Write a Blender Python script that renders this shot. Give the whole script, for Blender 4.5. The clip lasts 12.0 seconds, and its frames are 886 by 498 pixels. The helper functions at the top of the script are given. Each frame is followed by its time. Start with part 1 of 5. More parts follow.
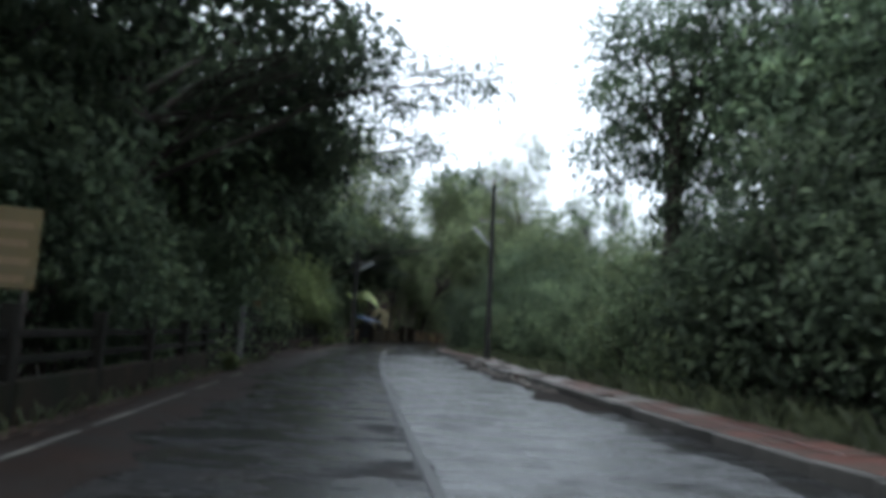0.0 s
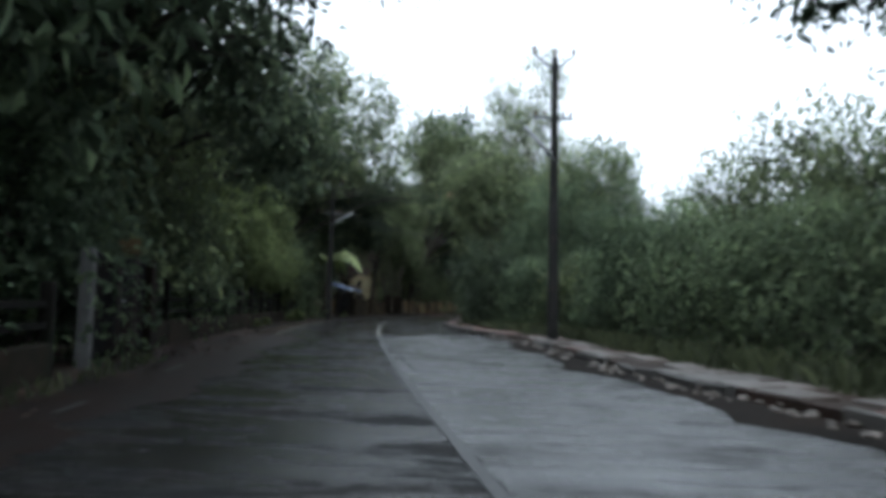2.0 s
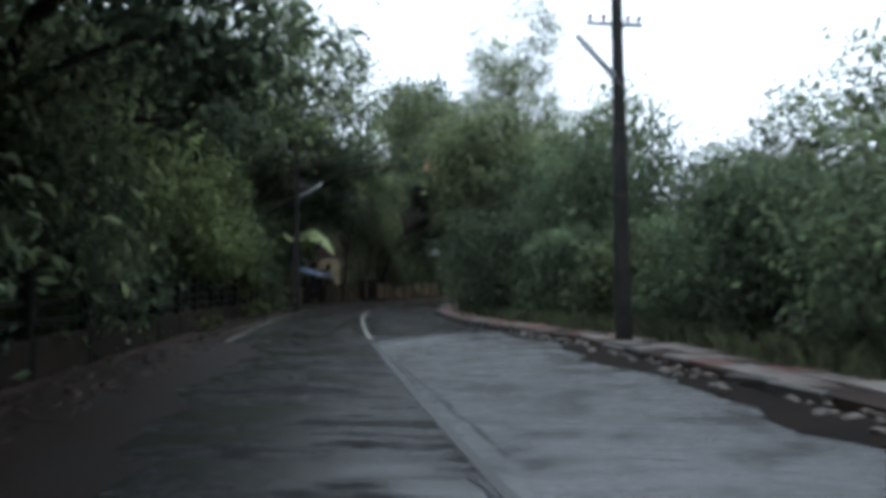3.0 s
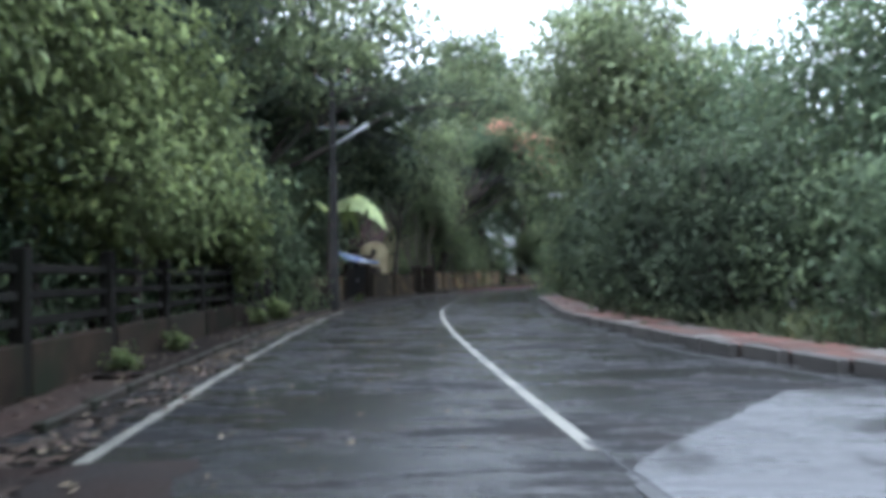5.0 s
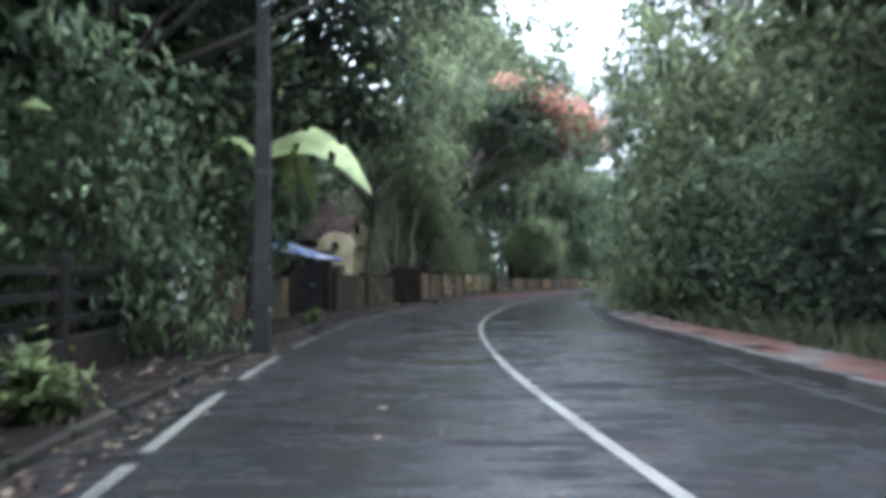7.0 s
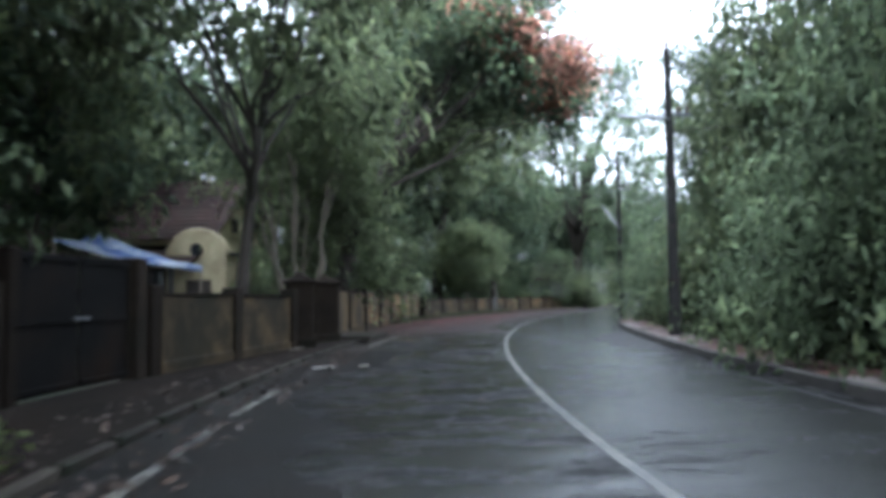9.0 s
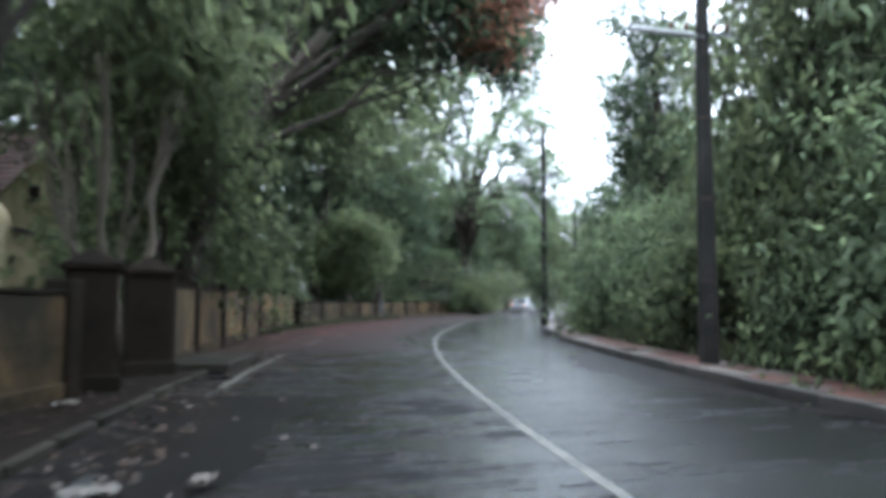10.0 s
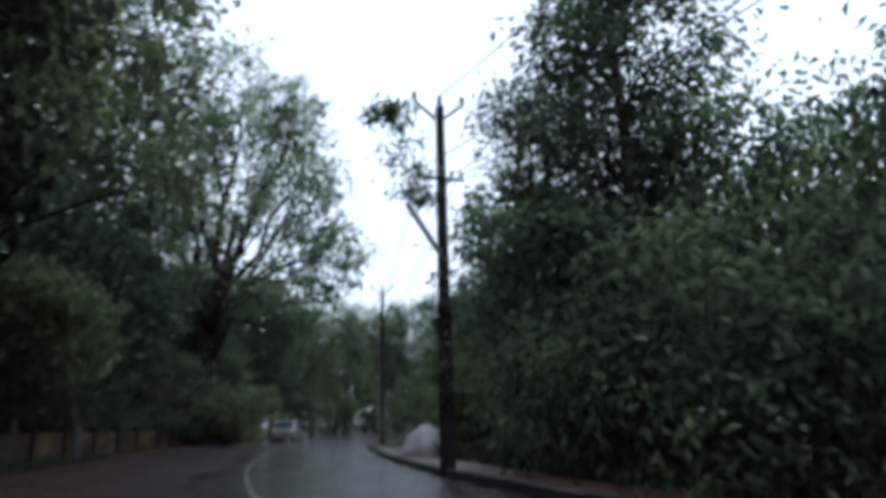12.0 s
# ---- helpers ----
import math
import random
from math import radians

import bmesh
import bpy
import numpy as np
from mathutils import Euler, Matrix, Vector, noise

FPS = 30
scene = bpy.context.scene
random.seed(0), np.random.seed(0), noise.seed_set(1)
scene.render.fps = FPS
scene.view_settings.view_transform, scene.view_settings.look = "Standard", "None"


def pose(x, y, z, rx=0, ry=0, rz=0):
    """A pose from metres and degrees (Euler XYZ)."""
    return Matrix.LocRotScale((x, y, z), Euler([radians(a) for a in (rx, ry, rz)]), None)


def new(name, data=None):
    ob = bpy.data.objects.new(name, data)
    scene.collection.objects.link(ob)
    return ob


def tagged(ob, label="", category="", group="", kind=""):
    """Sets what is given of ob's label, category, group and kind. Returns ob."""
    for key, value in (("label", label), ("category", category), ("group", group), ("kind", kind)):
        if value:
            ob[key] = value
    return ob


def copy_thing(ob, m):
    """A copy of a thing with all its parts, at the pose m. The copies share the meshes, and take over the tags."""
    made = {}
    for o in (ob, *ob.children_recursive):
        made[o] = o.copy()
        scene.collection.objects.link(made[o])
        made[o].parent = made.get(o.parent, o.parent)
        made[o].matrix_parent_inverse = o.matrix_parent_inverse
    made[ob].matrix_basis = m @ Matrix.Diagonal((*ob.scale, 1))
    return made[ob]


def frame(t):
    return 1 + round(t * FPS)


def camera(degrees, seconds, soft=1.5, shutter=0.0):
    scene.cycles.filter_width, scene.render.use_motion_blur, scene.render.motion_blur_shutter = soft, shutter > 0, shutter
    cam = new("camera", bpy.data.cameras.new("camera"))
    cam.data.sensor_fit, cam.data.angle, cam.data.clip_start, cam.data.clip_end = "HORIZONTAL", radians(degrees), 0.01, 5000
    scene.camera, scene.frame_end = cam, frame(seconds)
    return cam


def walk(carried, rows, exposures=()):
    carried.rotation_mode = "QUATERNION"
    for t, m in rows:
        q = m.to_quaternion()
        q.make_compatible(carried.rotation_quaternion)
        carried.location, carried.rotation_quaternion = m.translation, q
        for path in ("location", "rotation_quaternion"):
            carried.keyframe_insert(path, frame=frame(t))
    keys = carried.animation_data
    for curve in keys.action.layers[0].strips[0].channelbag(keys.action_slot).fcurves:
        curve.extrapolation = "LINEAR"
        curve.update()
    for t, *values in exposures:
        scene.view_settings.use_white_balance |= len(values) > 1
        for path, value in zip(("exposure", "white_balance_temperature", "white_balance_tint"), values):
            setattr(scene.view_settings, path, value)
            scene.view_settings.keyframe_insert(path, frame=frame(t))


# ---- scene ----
SCENE_LENS = 64.0
cam = camera(SCENE_LENS, 12.0, soft=4.9, shutter=0.4)


def view(x, y, z, yaw, pitch, lean):
    return pose(x, y, z) @ pose(0, 0, 0, 0, 0, yaw) @ pose(0, 0, 0, 90 + pitch) @ pose(0, 0, 0, 0, 0, lean)


# seconds, place, heading, tilt, lean
PATH = [
    (0, 0.000, 0.000, 1.223, 7.297, 6.851, 2.830),
    (0.5, -0.935, 3.230, 1.292, 6.885, 6.897, 2.144),
    (1, -1.749, 6.464, 1.284, 7.843, 6.664, 1.345),
    (1.5, -2.614, 9.830, 1.150, 6.440, 3.871, 1.873),
    (2, -3.479, 13.154, 1.101, 4.964, 4.496, 1.189),
    (2.5, -4.390, 16.328, 1.290, 5.501, 3.152, 0.387),
    (3, -5.221, 19.565, 1.303, 2.095, 2.939, -0.570),
    (3.5, -6.231, 22.968, 1.375, 5.125, 3.345, -0.974),
    (5.5, -8.816, 34.859, 1.171, 4.993, 1.938, -1.563),
    (6, -9.629, 38.221, 1.193, 3.272, 2.065, -1.762),
    (6.5, -10.346, 41.777, 1.273, 2.312, 1.782, -0.705),
    (8.3, -12.178, 54.098, 1.287, 0.254, 4.505, -0.813),
    (8.5, -12.310, 55.588, 1.254, -1.514, 3.886, 0.292),
    (9, -12.531, 59.437, 1.279, -6.676, 3.870, -0.701),
    (9.5, -12.546, 63.330, 1.203, -11.893, 5.386, -0.469),
    (10, -12.400, 67.201, 1.274, -17.322, 4.128, 0.284),
    (10.5, -12.086, 71.254, 1.308, -29.062, 1.963, -0.188),
    (11, -11.329, 75.214, 1.277, -34.285, 2.195, -0.287),
    (11.5, -10.472, 79.395, 1.273, -33.590, 6.787, -0.041),
    (12, -9.059, 83.523, 1.148, -39.706, 13.713, -1.345),
]
EXPOSURES = [(0.0, 0.8, 5550, 5), (0.5, 1.1, 5550, 5), (1.5, 1.05, 5550, 5), (2.5, 0.5, 5450, 5), (3.0, 0.75, 5420, 6), (3.6, 0.65, 5400, 6), (5.3, 2.4, 5200, 11), (6.0, 2.35, 5100, 12), (6.6, 2.75, 5200, 12), (8.5, 2.15, 5250, 10), (9.0, 2.4, 5250, 9), (9.5, 2.3, 5330, 9), (10.0, 2.45, 5400, 8), (10.5, 2.45, 5450, 5), (11.0, 1.65, 5500, 2), (11.5, 1.3, 5400, 4), (12.0, 0.2, 5350, 8)]
walk(cam, [(r[0], view(*r[1:])) for r in PATH], EXPOSURES)

# ---- light: a bright overcast, rainy sky ----
world = bpy.data.worlds.new("overcast_sky")
scene.world = world
world.use_nodes = True
wn = world.node_tree.nodes
wl = world.node_tree.links
wn.clear()
sky = wn.new("ShaderNodeTexSky")
sky.sky_type = "NISHITA"
sky.sun_disc = False
sky.sun_elevation = radians(58)
sky.sun_rotation = radians(200)
sky.air_density, sky.dust_density, sky.ozone_density = 1.0, 6.0, 1.0
hsv = wn.new("ShaderNodeHueSaturation")
hsv.inputs["Saturation"].default_value = 0.22
# an even layer of rain cloud lies over the clear sky
cloud = wn.new("ShaderNodeMix")
cloud.data_type = "RGBA"
cloud.inputs[0].default_value = 0.8
cloud.inputs[7].default_value = (10.2, 10.2, 10.3, 1)
bg = wn.new("ShaderNodeBackground")
bg.inputs["Strength"].default_value = 0.12
wo = wn.new("ShaderNodeOutputWorld")
wl.new(sky.outputs[0], hsv.inputs["Color"])
wl.new(hsv.outputs[0], cloud.inputs[6])
wl.new(cloud.outputs[2], bg.inputs["Color"])
wl.new(bg.outputs[0], wo.inputs[0])

sun = new("sun", bpy.data.lights.new("sun", "SUN"))
sun.data.energy = 0.5
sun.data.angle = radians(50)
sun.data.color = (1.0, 0.98, 0.95)
sun.matrix_world = pose(0, 0, 40, 32, 0, -20)


# ---- materials ----
def node(t, kind, **vals):
    n = t.nodes.new(kind)
    for k, v in vals.items():
        n.inputs[k].default_value = v
    return n


def noise_tex(t, scale, detail=4.0, rough=0.6, stretch=None, coord="Object"):
    tc = t.nodes.new("ShaderNodeTexCoord")
    n = node(t, "ShaderNodeTexNoise", Scale=scale, Detail=detail, Roughness=rough)
    out = tc.outputs[coord]
    if stretch:
        mp = t.nodes.new("ShaderNodeMapping")
        mp.inputs["Scale"].default_value = stretch
        t.links.new(out, mp.inputs[0])
        out = mp.outputs[0]
    t.links.new(out, n.inputs["Vector"])
    return n.outputs["Fac"]


def ramp(t, fac, stops):
    r = t.nodes.new("ShaderNodeValToRGB")
    els = r.color_ramp.elements
    while len(els) < len(stops):
        els.new(0.5)
    for e, (p, c) in zip(els, stops):
        e.position = p
        e.color = (*c, 1) if len(c) == 3 else c
    t.links.new(fac, r.inputs[0])
    return r.outputs[0]


def grey(v):
    return (v, v, v)


def mix(t, fac, a, b, mode="MIX"):
    m = t.nodes.new("ShaderNodeMix")
    m.data_type, m.blend_type = "RGBA", mode
    for sock, v in ((m.inputs[0], fac), (m.inputs[6], a), (m.inputs[7], b)):
        if isinstance(v, bpy.types.NodeSocket):
            t.links.new(v, sock)
        elif isinstance(v, tuple):
            sock.default_value = (*v, 1) if len(v) == 3 else v
        else:
            sock.default_value = v
    return m.outputs[2]


def material(name, rough=0.6, metal=0.0):
    m = bpy.data.materials.new(name)
    m.use_nodes = True
    t = m.node_tree
    p = t.nodes["Principled BSDF"]
    p.inputs["Roughness"].default_value = rough
    p.inputs["Metallic"].default_value = metal
    return m, t, p


def bump(t, p, fac, strength, dist):
    b = node(t, "ShaderNodeBump", Strength=strength, Distance=dist)
    t.links.new(fac, b.inputs["Height"])
    t.links.new(b.outputs[0], p.inputs["Normal"])


def surface(name, dark, light, scale=3.0, fine=40.0, rough=(0.45, 0.8), metal=0.0, relief=0.3, depth=0.01, stain=None, stain_scale=0.8, vary=0.0, sheen=0.5, cover=0.5, streak=None):
    """A worn surface: two scales of colour, uneven gloss and fine relief."""
    m, t, p = material(name, metal=metal)
    p.inputs["Specular IOR Level"].default_value = sheen
    big = noise_tex(t, scale)
    small = noise_tex(t, fine, 6.0)
    col = ramp(t, big, [(0.3, dark), (0.7, light)])
    col = mix(t, 0.35, col, ramp(t, small, [(0.3, dark), (0.75, light)]))
    if stain:
        col = mix(t, ramp(t, noise_tex(t, stain_scale, 5.0, 0.65), [(cover, grey(0)), (cover + 0.18, grey(0.85))]), col, stain)
    if streak:
        col = mix(t, ramp(t, noise_tex(t, 1.1, 6.0, 0.72, (1.0, 1.0, 0.32)), [(0.42, grey(0)), (0.68, grey(0.75))]), col, streak)
    if vary:
        oi = t.nodes.new("ShaderNodeObjectInfo")
        hs = t.nodes.new("ShaderNodeHueSaturation")
        mr = node(t, "ShaderNodeMapRange")
        mr.inputs["To Min"].default_value, mr.inputs["To Max"].default_value = 1 - vary, 1 + vary
        t.links.new(oi.outputs["Random"], mr.inputs["Value"])
        t.links.new(mr.outputs[0], hs.inputs["Value"])
        t.links.new(col, hs.inputs["Color"])
        col = hs.outputs[0]
    t.links.new(col, p.inputs["Base Color"])
    rr = node(t, "ShaderNodeMapRange")
    rr.inputs["To Min"].default_value, rr.inputs["To Max"].default_value = rough
    t.links.new(small, rr.inputs["Value"])
    t.links.new(rr.outputs[0], p.inputs["Roughness"])
    bump(t, p, small, relief, depth)
    return m


def foliage(name, dark, light, glow, rough=0.62, odd=None, gain=1.0, tone=0.475):
    """Leaves: each its own green, a wet sheen, some light passing through."""
    m, t, p = material(name, rough)
    p.inputs["Specular IOR Level"].default_value = 0.3
    g = t.nodes.new("ShaderNodeNewGeometry")
    oi = t.nodes.new("ShaderNodeObjectInfo")
    dark = tuple(0.5 * a + 0.5 * b for a, b in zip(dark, light))
    stops = [(0.0, dark), (0.55, tuple((a + b) / 2 for a, b in zip(dark, light))), (1.0, light)]
    if odd:
        stops = [(0.0, dark), (0.5, tuple((a + b) / 2 for a, b in zip(dark, light))), (0.93, light), (0.97, odd)]
    col = ramp(t, g.outputs["Random Per Island"], stops)
    hs = t.nodes.new("ShaderNodeHueSaturation")
    mr = node(t, "ShaderNodeMapRange")
    mr.inputs["To Min"].default_value, mr.inputs["To Max"].default_value = 0.8, 1.25
    t.links.new(oi.outputs["Random"], mr.inputs["Value"])
    t.links.new(mr.outputs[0], hs.inputs["Value"])
    hs.inputs["Saturation"].default_value = 0.76
    hs.inputs["Hue"].default_value = tone
    # young and old growth: whole sprays are paler or deeper
    spray = ramp(t, noise_tex(t, 1.0, 3.0, 0.6), [(0.33, grey(0.75 * gain)), (0.5, grey(1.32 * gain)), (0.66, (2.2 * gain, 2.1 * gain, 1.7 * gain))])
    col = mix(t, 1.0, col, spray, "MULTIPLY")
    t.links.new(col, hs.inputs["Color"])
    t.links.new(hs.outputs[0], p.inputs["Base Color"])
    tr = node(t, "ShaderNodeBsdfTranslucent")
    t.links.new(hs.outputs[0], tr.inputs["Color"])
    ms = t.nodes.new("ShaderNodeMixShader")
    ms.inputs[0].default_value = min(0.5, glow * 1.4)
    out = t.nodes["Material Output"]
    t.links.new(p.outputs[0], ms.inputs[1])
    t.links.new(tr.outputs[0], ms.inputs[2])
    t.links.new(ms.outputs[0], out.inputs["Surface"])
    return m


def wet_asphalt(name, low=0.012, high=0.027, patch=(0.03, 0.023, 0.019), gloss=(0.6, 0.22, 0.06), stretch=(0.55, 1.5, 1.0), film_scale=0.85, ripple=0.3, half=0.05, pits=(0.45, 0.75, 0.5), level=0.5, swell=0.065):
    """Asphalt under a broken film of rain: drained patches are dull and dark, pooled ones glossy."""
    m, t, p = material(name)
    big = noise_tex(t, 0.16, 5.0, 0.6)
    mid = noise_tex(t, 1.3, 5.0, 0.6)
    fine = noise_tex(t, 90.0, 3.0)
    col = ramp(t, big, [(0.35, (low, low, low * 1.01)), (0.65, (high, high, high * 1.01))])
    col = mix(t, 0.4, col, ramp(t, fine, [(0.3, grey(low * 0.7)), (0.75, grey(high * 1.5))]))
    col = mix(t, ramp(t, mid, [(pits[0], grey(0)), (pits[1], grey(pits[2]))]), col, patch)
    t.links.new(col, p.inputs["Base Color"])
    # standing water lies in shallow bands across the lanes
    film = mix(t, ripple, noise_tex(t, film_scale, 7.0, 0.68, stretch), noise_tex(t, 2.6, 5.0, 0.65, (0.4, 2.4, 1.0)))
    rg = ramp(t, film, [(level - half, grey(gloss[0])), (level, grey(gloss[1])), (level + half, grey(gloss[2]))])
    t.links.new(rg, p.inputs["Roughness"])
    t.links.new(ramp(t, film, [(level - half, grey(0.05)), (level, grey(0.35)), (level + half, grey(0.85))]), p.inputs["Specular IOR Level"])
    rip = noise_tex(t, 1.0, 5.0, 0.62, (0.55, 3.4, 1.0))
    hsum = mix(t, 0.12, rip, fine)
    st = ramp(t, film, [(level - half, grey(0.7)), (level + half, grey(0.4))])
    b = node(t, "ShaderNodeBump", Distance=swell)
    t.links.new(st, b.inputs["Strength"])
    t.links.new(hsum, b.inputs["Height"])
    t.links.new(b.outputs[0], p.inputs["Normal"])
    return m


def road_paint(name, wear):
    m, t, p = material(name, 0.5)
    big = noise_tex(t, 1.1, 5.0, 0.7)
    fine = noise_tex(t, 24.0, 4.0, 0.7)
    f = mix(t, 0.5, big, fine)
    col = ramp(t, f, [(wear - 0.07, (0.035, 0.035, 0.034)), (wear + 0.05, (0.175, 0.167, 0.138))])
    t.links.new(col, p.inputs["Base Color"])
    bump(t, p, fine, 0.3, 0.004)
    return m


M_ROAD = wet_asphalt("wet_asphalt")
M_LINE = road_paint("road_paint", 0.475)
M_LINE_OLD = road_paint("old_road_paint", 0.51)
M_LINE_WORN = road_paint("worn_road_paint", 0.53)
M_LINE_FAINT = road_paint("faint_road_paint", 0.66)
M_LANE = wet_asphalt("resurfaced_lane", 0.078, 0.125, (0.034, 0.033, 0.033), (0.5, 0.26, 0.09), (0.6, 1.5, 1.0), 1.2, 0.35, 0.10, (0.53, 0.6, 0.85))
M_POOLED = wet_asphalt("pooled_lane", 0.012, 0.026, (0.02, 0.017, 0.015), (0.5, 0.2, 0.07), ripple=0.4, half=0.09, level=0.46, swell=0.085)
# far darker than wet concrete: the shade under the trees is in this colour
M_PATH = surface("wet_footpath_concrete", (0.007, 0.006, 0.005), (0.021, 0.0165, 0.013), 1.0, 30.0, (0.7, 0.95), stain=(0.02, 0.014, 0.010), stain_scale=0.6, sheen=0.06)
M_GROUND = surface("forest_floor", (0.035, 0.028, 0.018), (0.075, 0.07, 0.035), 0.6, 14.0, (0.5, 0.9), relief=0.8, depth=0.05, stain=(0.03, 0.05, 0.015), stain_scale=0.25)
M_DIRT = surface("wet_red_dirt", (0.017, 0.011, 0.008), (0.044, 0.025, 0.018), 0.7, 18.0, (0.5, 0.9), relief=0.7, depth=0.03, stain=(0.04, 0.034, 0.026), sheen=0.2)
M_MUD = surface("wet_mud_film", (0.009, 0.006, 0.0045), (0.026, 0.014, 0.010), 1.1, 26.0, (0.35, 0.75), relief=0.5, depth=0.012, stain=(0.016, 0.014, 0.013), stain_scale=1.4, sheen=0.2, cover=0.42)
# asphalt with the shade and dark reflection of the trees put into its colour
M_LANE_SHADE = surface("drained_asphalt", (0.006, 0.0055, 0.005), (0.016, 0.0145, 0.013), 0.9, 60.0, (0.3, 0.7), relief=0.4, depth=0.01, stain=(0.010, 0.0075, 0.006), stain_scale=1.2, sheen=0.14, cover=0.45)
M_PAVE_RED = surface("red_paving", (0.06, 0.025, 0.019), (0.14, 0.052, 0.038), 1.2, 30.0, (0.3, 0.6), stain=(0.055, 0.043, 0.034), vary=0.3, cover=0.43)
M_PAVE_PALE = surface("pale_paving", (0.10, 0.088, 0.078), (0.22, 0.19, 0.17), 1.0, 30.0, (0.3, 0.6), stain=(0.07, 0.05, 0.04), vary=0.3, cover=0.45)
M_KERB = surface("kerb_concrete", (0.026, 0.0235, 0.02), (0.088, 0.08, 0.071), 1.5, 35.0, (0.5, 0.8), stain=(0.022, 0.02, 0.017), vary=0.35, cover=0.46)
# darker copy of the kerb concrete, with deep tree shade put into the colour
M_KERB_SHADE = surface("blackened_kerb", (0.014, 0.012, 0.010), (0.055, 0.046, 0.036), 1.5, 35.0, (0.55, 0.85), stain=(0.014, 0.016, 0.010), vary=0.35, sheen=0.12, cover=0.46)
M_WALL = surface("mossy_wall_plaster", (0.085, 0.056, 0.026), (0.32, 0.21, 0.088), 1.3, 25.0, (0.5, 0.85), stain=(0.022, 0.021, 0.014), stain_scale=1.0, vary=0.3, sheen=0.2, cover=0.44, streak=(0.02, 0.018, 0.012))
# darker wall plaster: heavier stains, plus tree shade put into the colour
M_WALL_DARK = surface("blackened_wall_plaster", (0.04, 0.027, 0.014), (0.17, 0.115, 0.055), 1.1, 25.0, (0.55, 0.9), stain=(0.014, 0.014, 0.009), stain_scale=0.9, vary=0.35, sheen=0.15, cover=0.40, streak=(0.012, 0.011, 0.008))
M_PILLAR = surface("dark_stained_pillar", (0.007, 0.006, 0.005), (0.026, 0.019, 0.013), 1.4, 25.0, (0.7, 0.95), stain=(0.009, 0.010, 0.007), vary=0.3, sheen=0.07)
# weathered concrete taken almost to black, with canopy shade put into its colour
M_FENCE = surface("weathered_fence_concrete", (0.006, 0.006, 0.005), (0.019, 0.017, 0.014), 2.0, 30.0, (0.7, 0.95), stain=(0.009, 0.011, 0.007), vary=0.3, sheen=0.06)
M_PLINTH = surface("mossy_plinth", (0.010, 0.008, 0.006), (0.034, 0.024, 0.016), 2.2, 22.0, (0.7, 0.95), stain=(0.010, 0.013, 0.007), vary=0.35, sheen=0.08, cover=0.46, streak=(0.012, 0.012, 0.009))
M_WHITEPOST = surface("limewashed_post", (0.05, 0.05, 0.047), (0.16, 0.16, 0.15), 3.0, 30.0, (0.4, 0.7), stain=(0.1, 0.09, 0.07))
M_POLE = surface("pole_concrete", (0.014, 0.0135, 0.0125), (0.04, 0.038, 0.035), 2.0, 40.0, (0.6, 0.9), stain=(0.011, 0.011, 0.010), sheen=0.15, streak=(0.011, 0.011, 0.0095))
M_BAND = surface("rusted_band", (0.03, 0.024, 0.02), (0.07, 0.055, 0.045), 6.0, 60.0, (0.5, 0.8), metal=0.3, relief=0.1, sheen=0.2)
M_STEEL = surface("galvanised_steel", (0.18, 0.185, 0.19), (0.32, 0.33, 0.34), 6.0, 60.0, (0.35, 0.6), metal=0.8, relief=0.1)
M_CERAMIC = surface("brown_porcelain", (0.08, 0.04, 0.025), (0.14, 0.07, 0.04), 8.0, 40.0, (0.1, 0.25), relief=0.05)
M_TUBE = surface("lamp_tube_cover", (0.26, 0.27, 0.27), (0.42, 0.43, 0.42), 4.0, 30.0, (0.2, 0.4), relief=0.05)
M_WIRE = surface("cable_black", (0.02, 0.02, 0.02), (0.04, 0.04, 0.04), 5.0, 40.0, (0.4, 0.6), relief=0.05)
M_BARK = surface("wet_bark", (0.018, 0.014, 0.010), (0.06, 0.048, 0.036), 2.2, 16.0, (0.6, 0.9), relief=1.0, depth=0.05, stain=(0.03, 0.042, 0.02), sheen=0.3)
M_BARK_PALE = surface("pale_bark", (0.10, 0.085, 0.06), (0.26, 0.22, 0.165), 1.6, 16.0, (0.45, 0.85), relief=0.8, depth=0.03, stain=(0.05, 0.06, 0.03))
M_GATE = surface("black_sheet_gate", (0.004, 0.004, 0.004), (0.010, 0.0095, 0.009), 1.5, 30.0, (0.6, 0.9), stain=(0.014, 0.009, 0.006), sheen=0.05)
M_YELLOW = surface("faded_yellow_paint", (0.06, 0.042, 0.008), (0.11, 0.078, 0.016), 2.0, 25.0, (0.4, 0.7), stain=(0.06, 0.05, 0.026))
M_BAR = surface("faded_lettering", (0.10, 0.06, 0.03), (0.18, 0.12, 0.05), 4.0, 30.0, (0.5, 0.7), relief=0.05)
M_CREAM = surface("cream_house_plaster", (0.42, 0.36, 0.21), (0.60, 0.54, 0.34), 0.7, 20.0, (0.5, 0.8), stain=(0.2, 0.17, 0.11), streak=(0.26, 0.21, 0.12))
M_TILE = surface("old_roof_tile", (0.014, 0.010, 0.009), (0.045, 0.026, 0.02), 1.5, 20.0, (0.8, 0.95), stain=(0.025, 0.025, 0.019), vary=0.3, sheen=0.15)
M_DARKWOOD = surface("dark_timber", (0.016, 0.012, 0.009), (0.042, 0.03, 0.02), 2.0, 30.0, (0.4, 0.7))
M_GLASS = surface("dark_window_glass", (0.015, 0.018, 0.02), (0.03, 0.033, 0.035), 1.0, 10.0, (0.05, 0.12), relief=0.02)
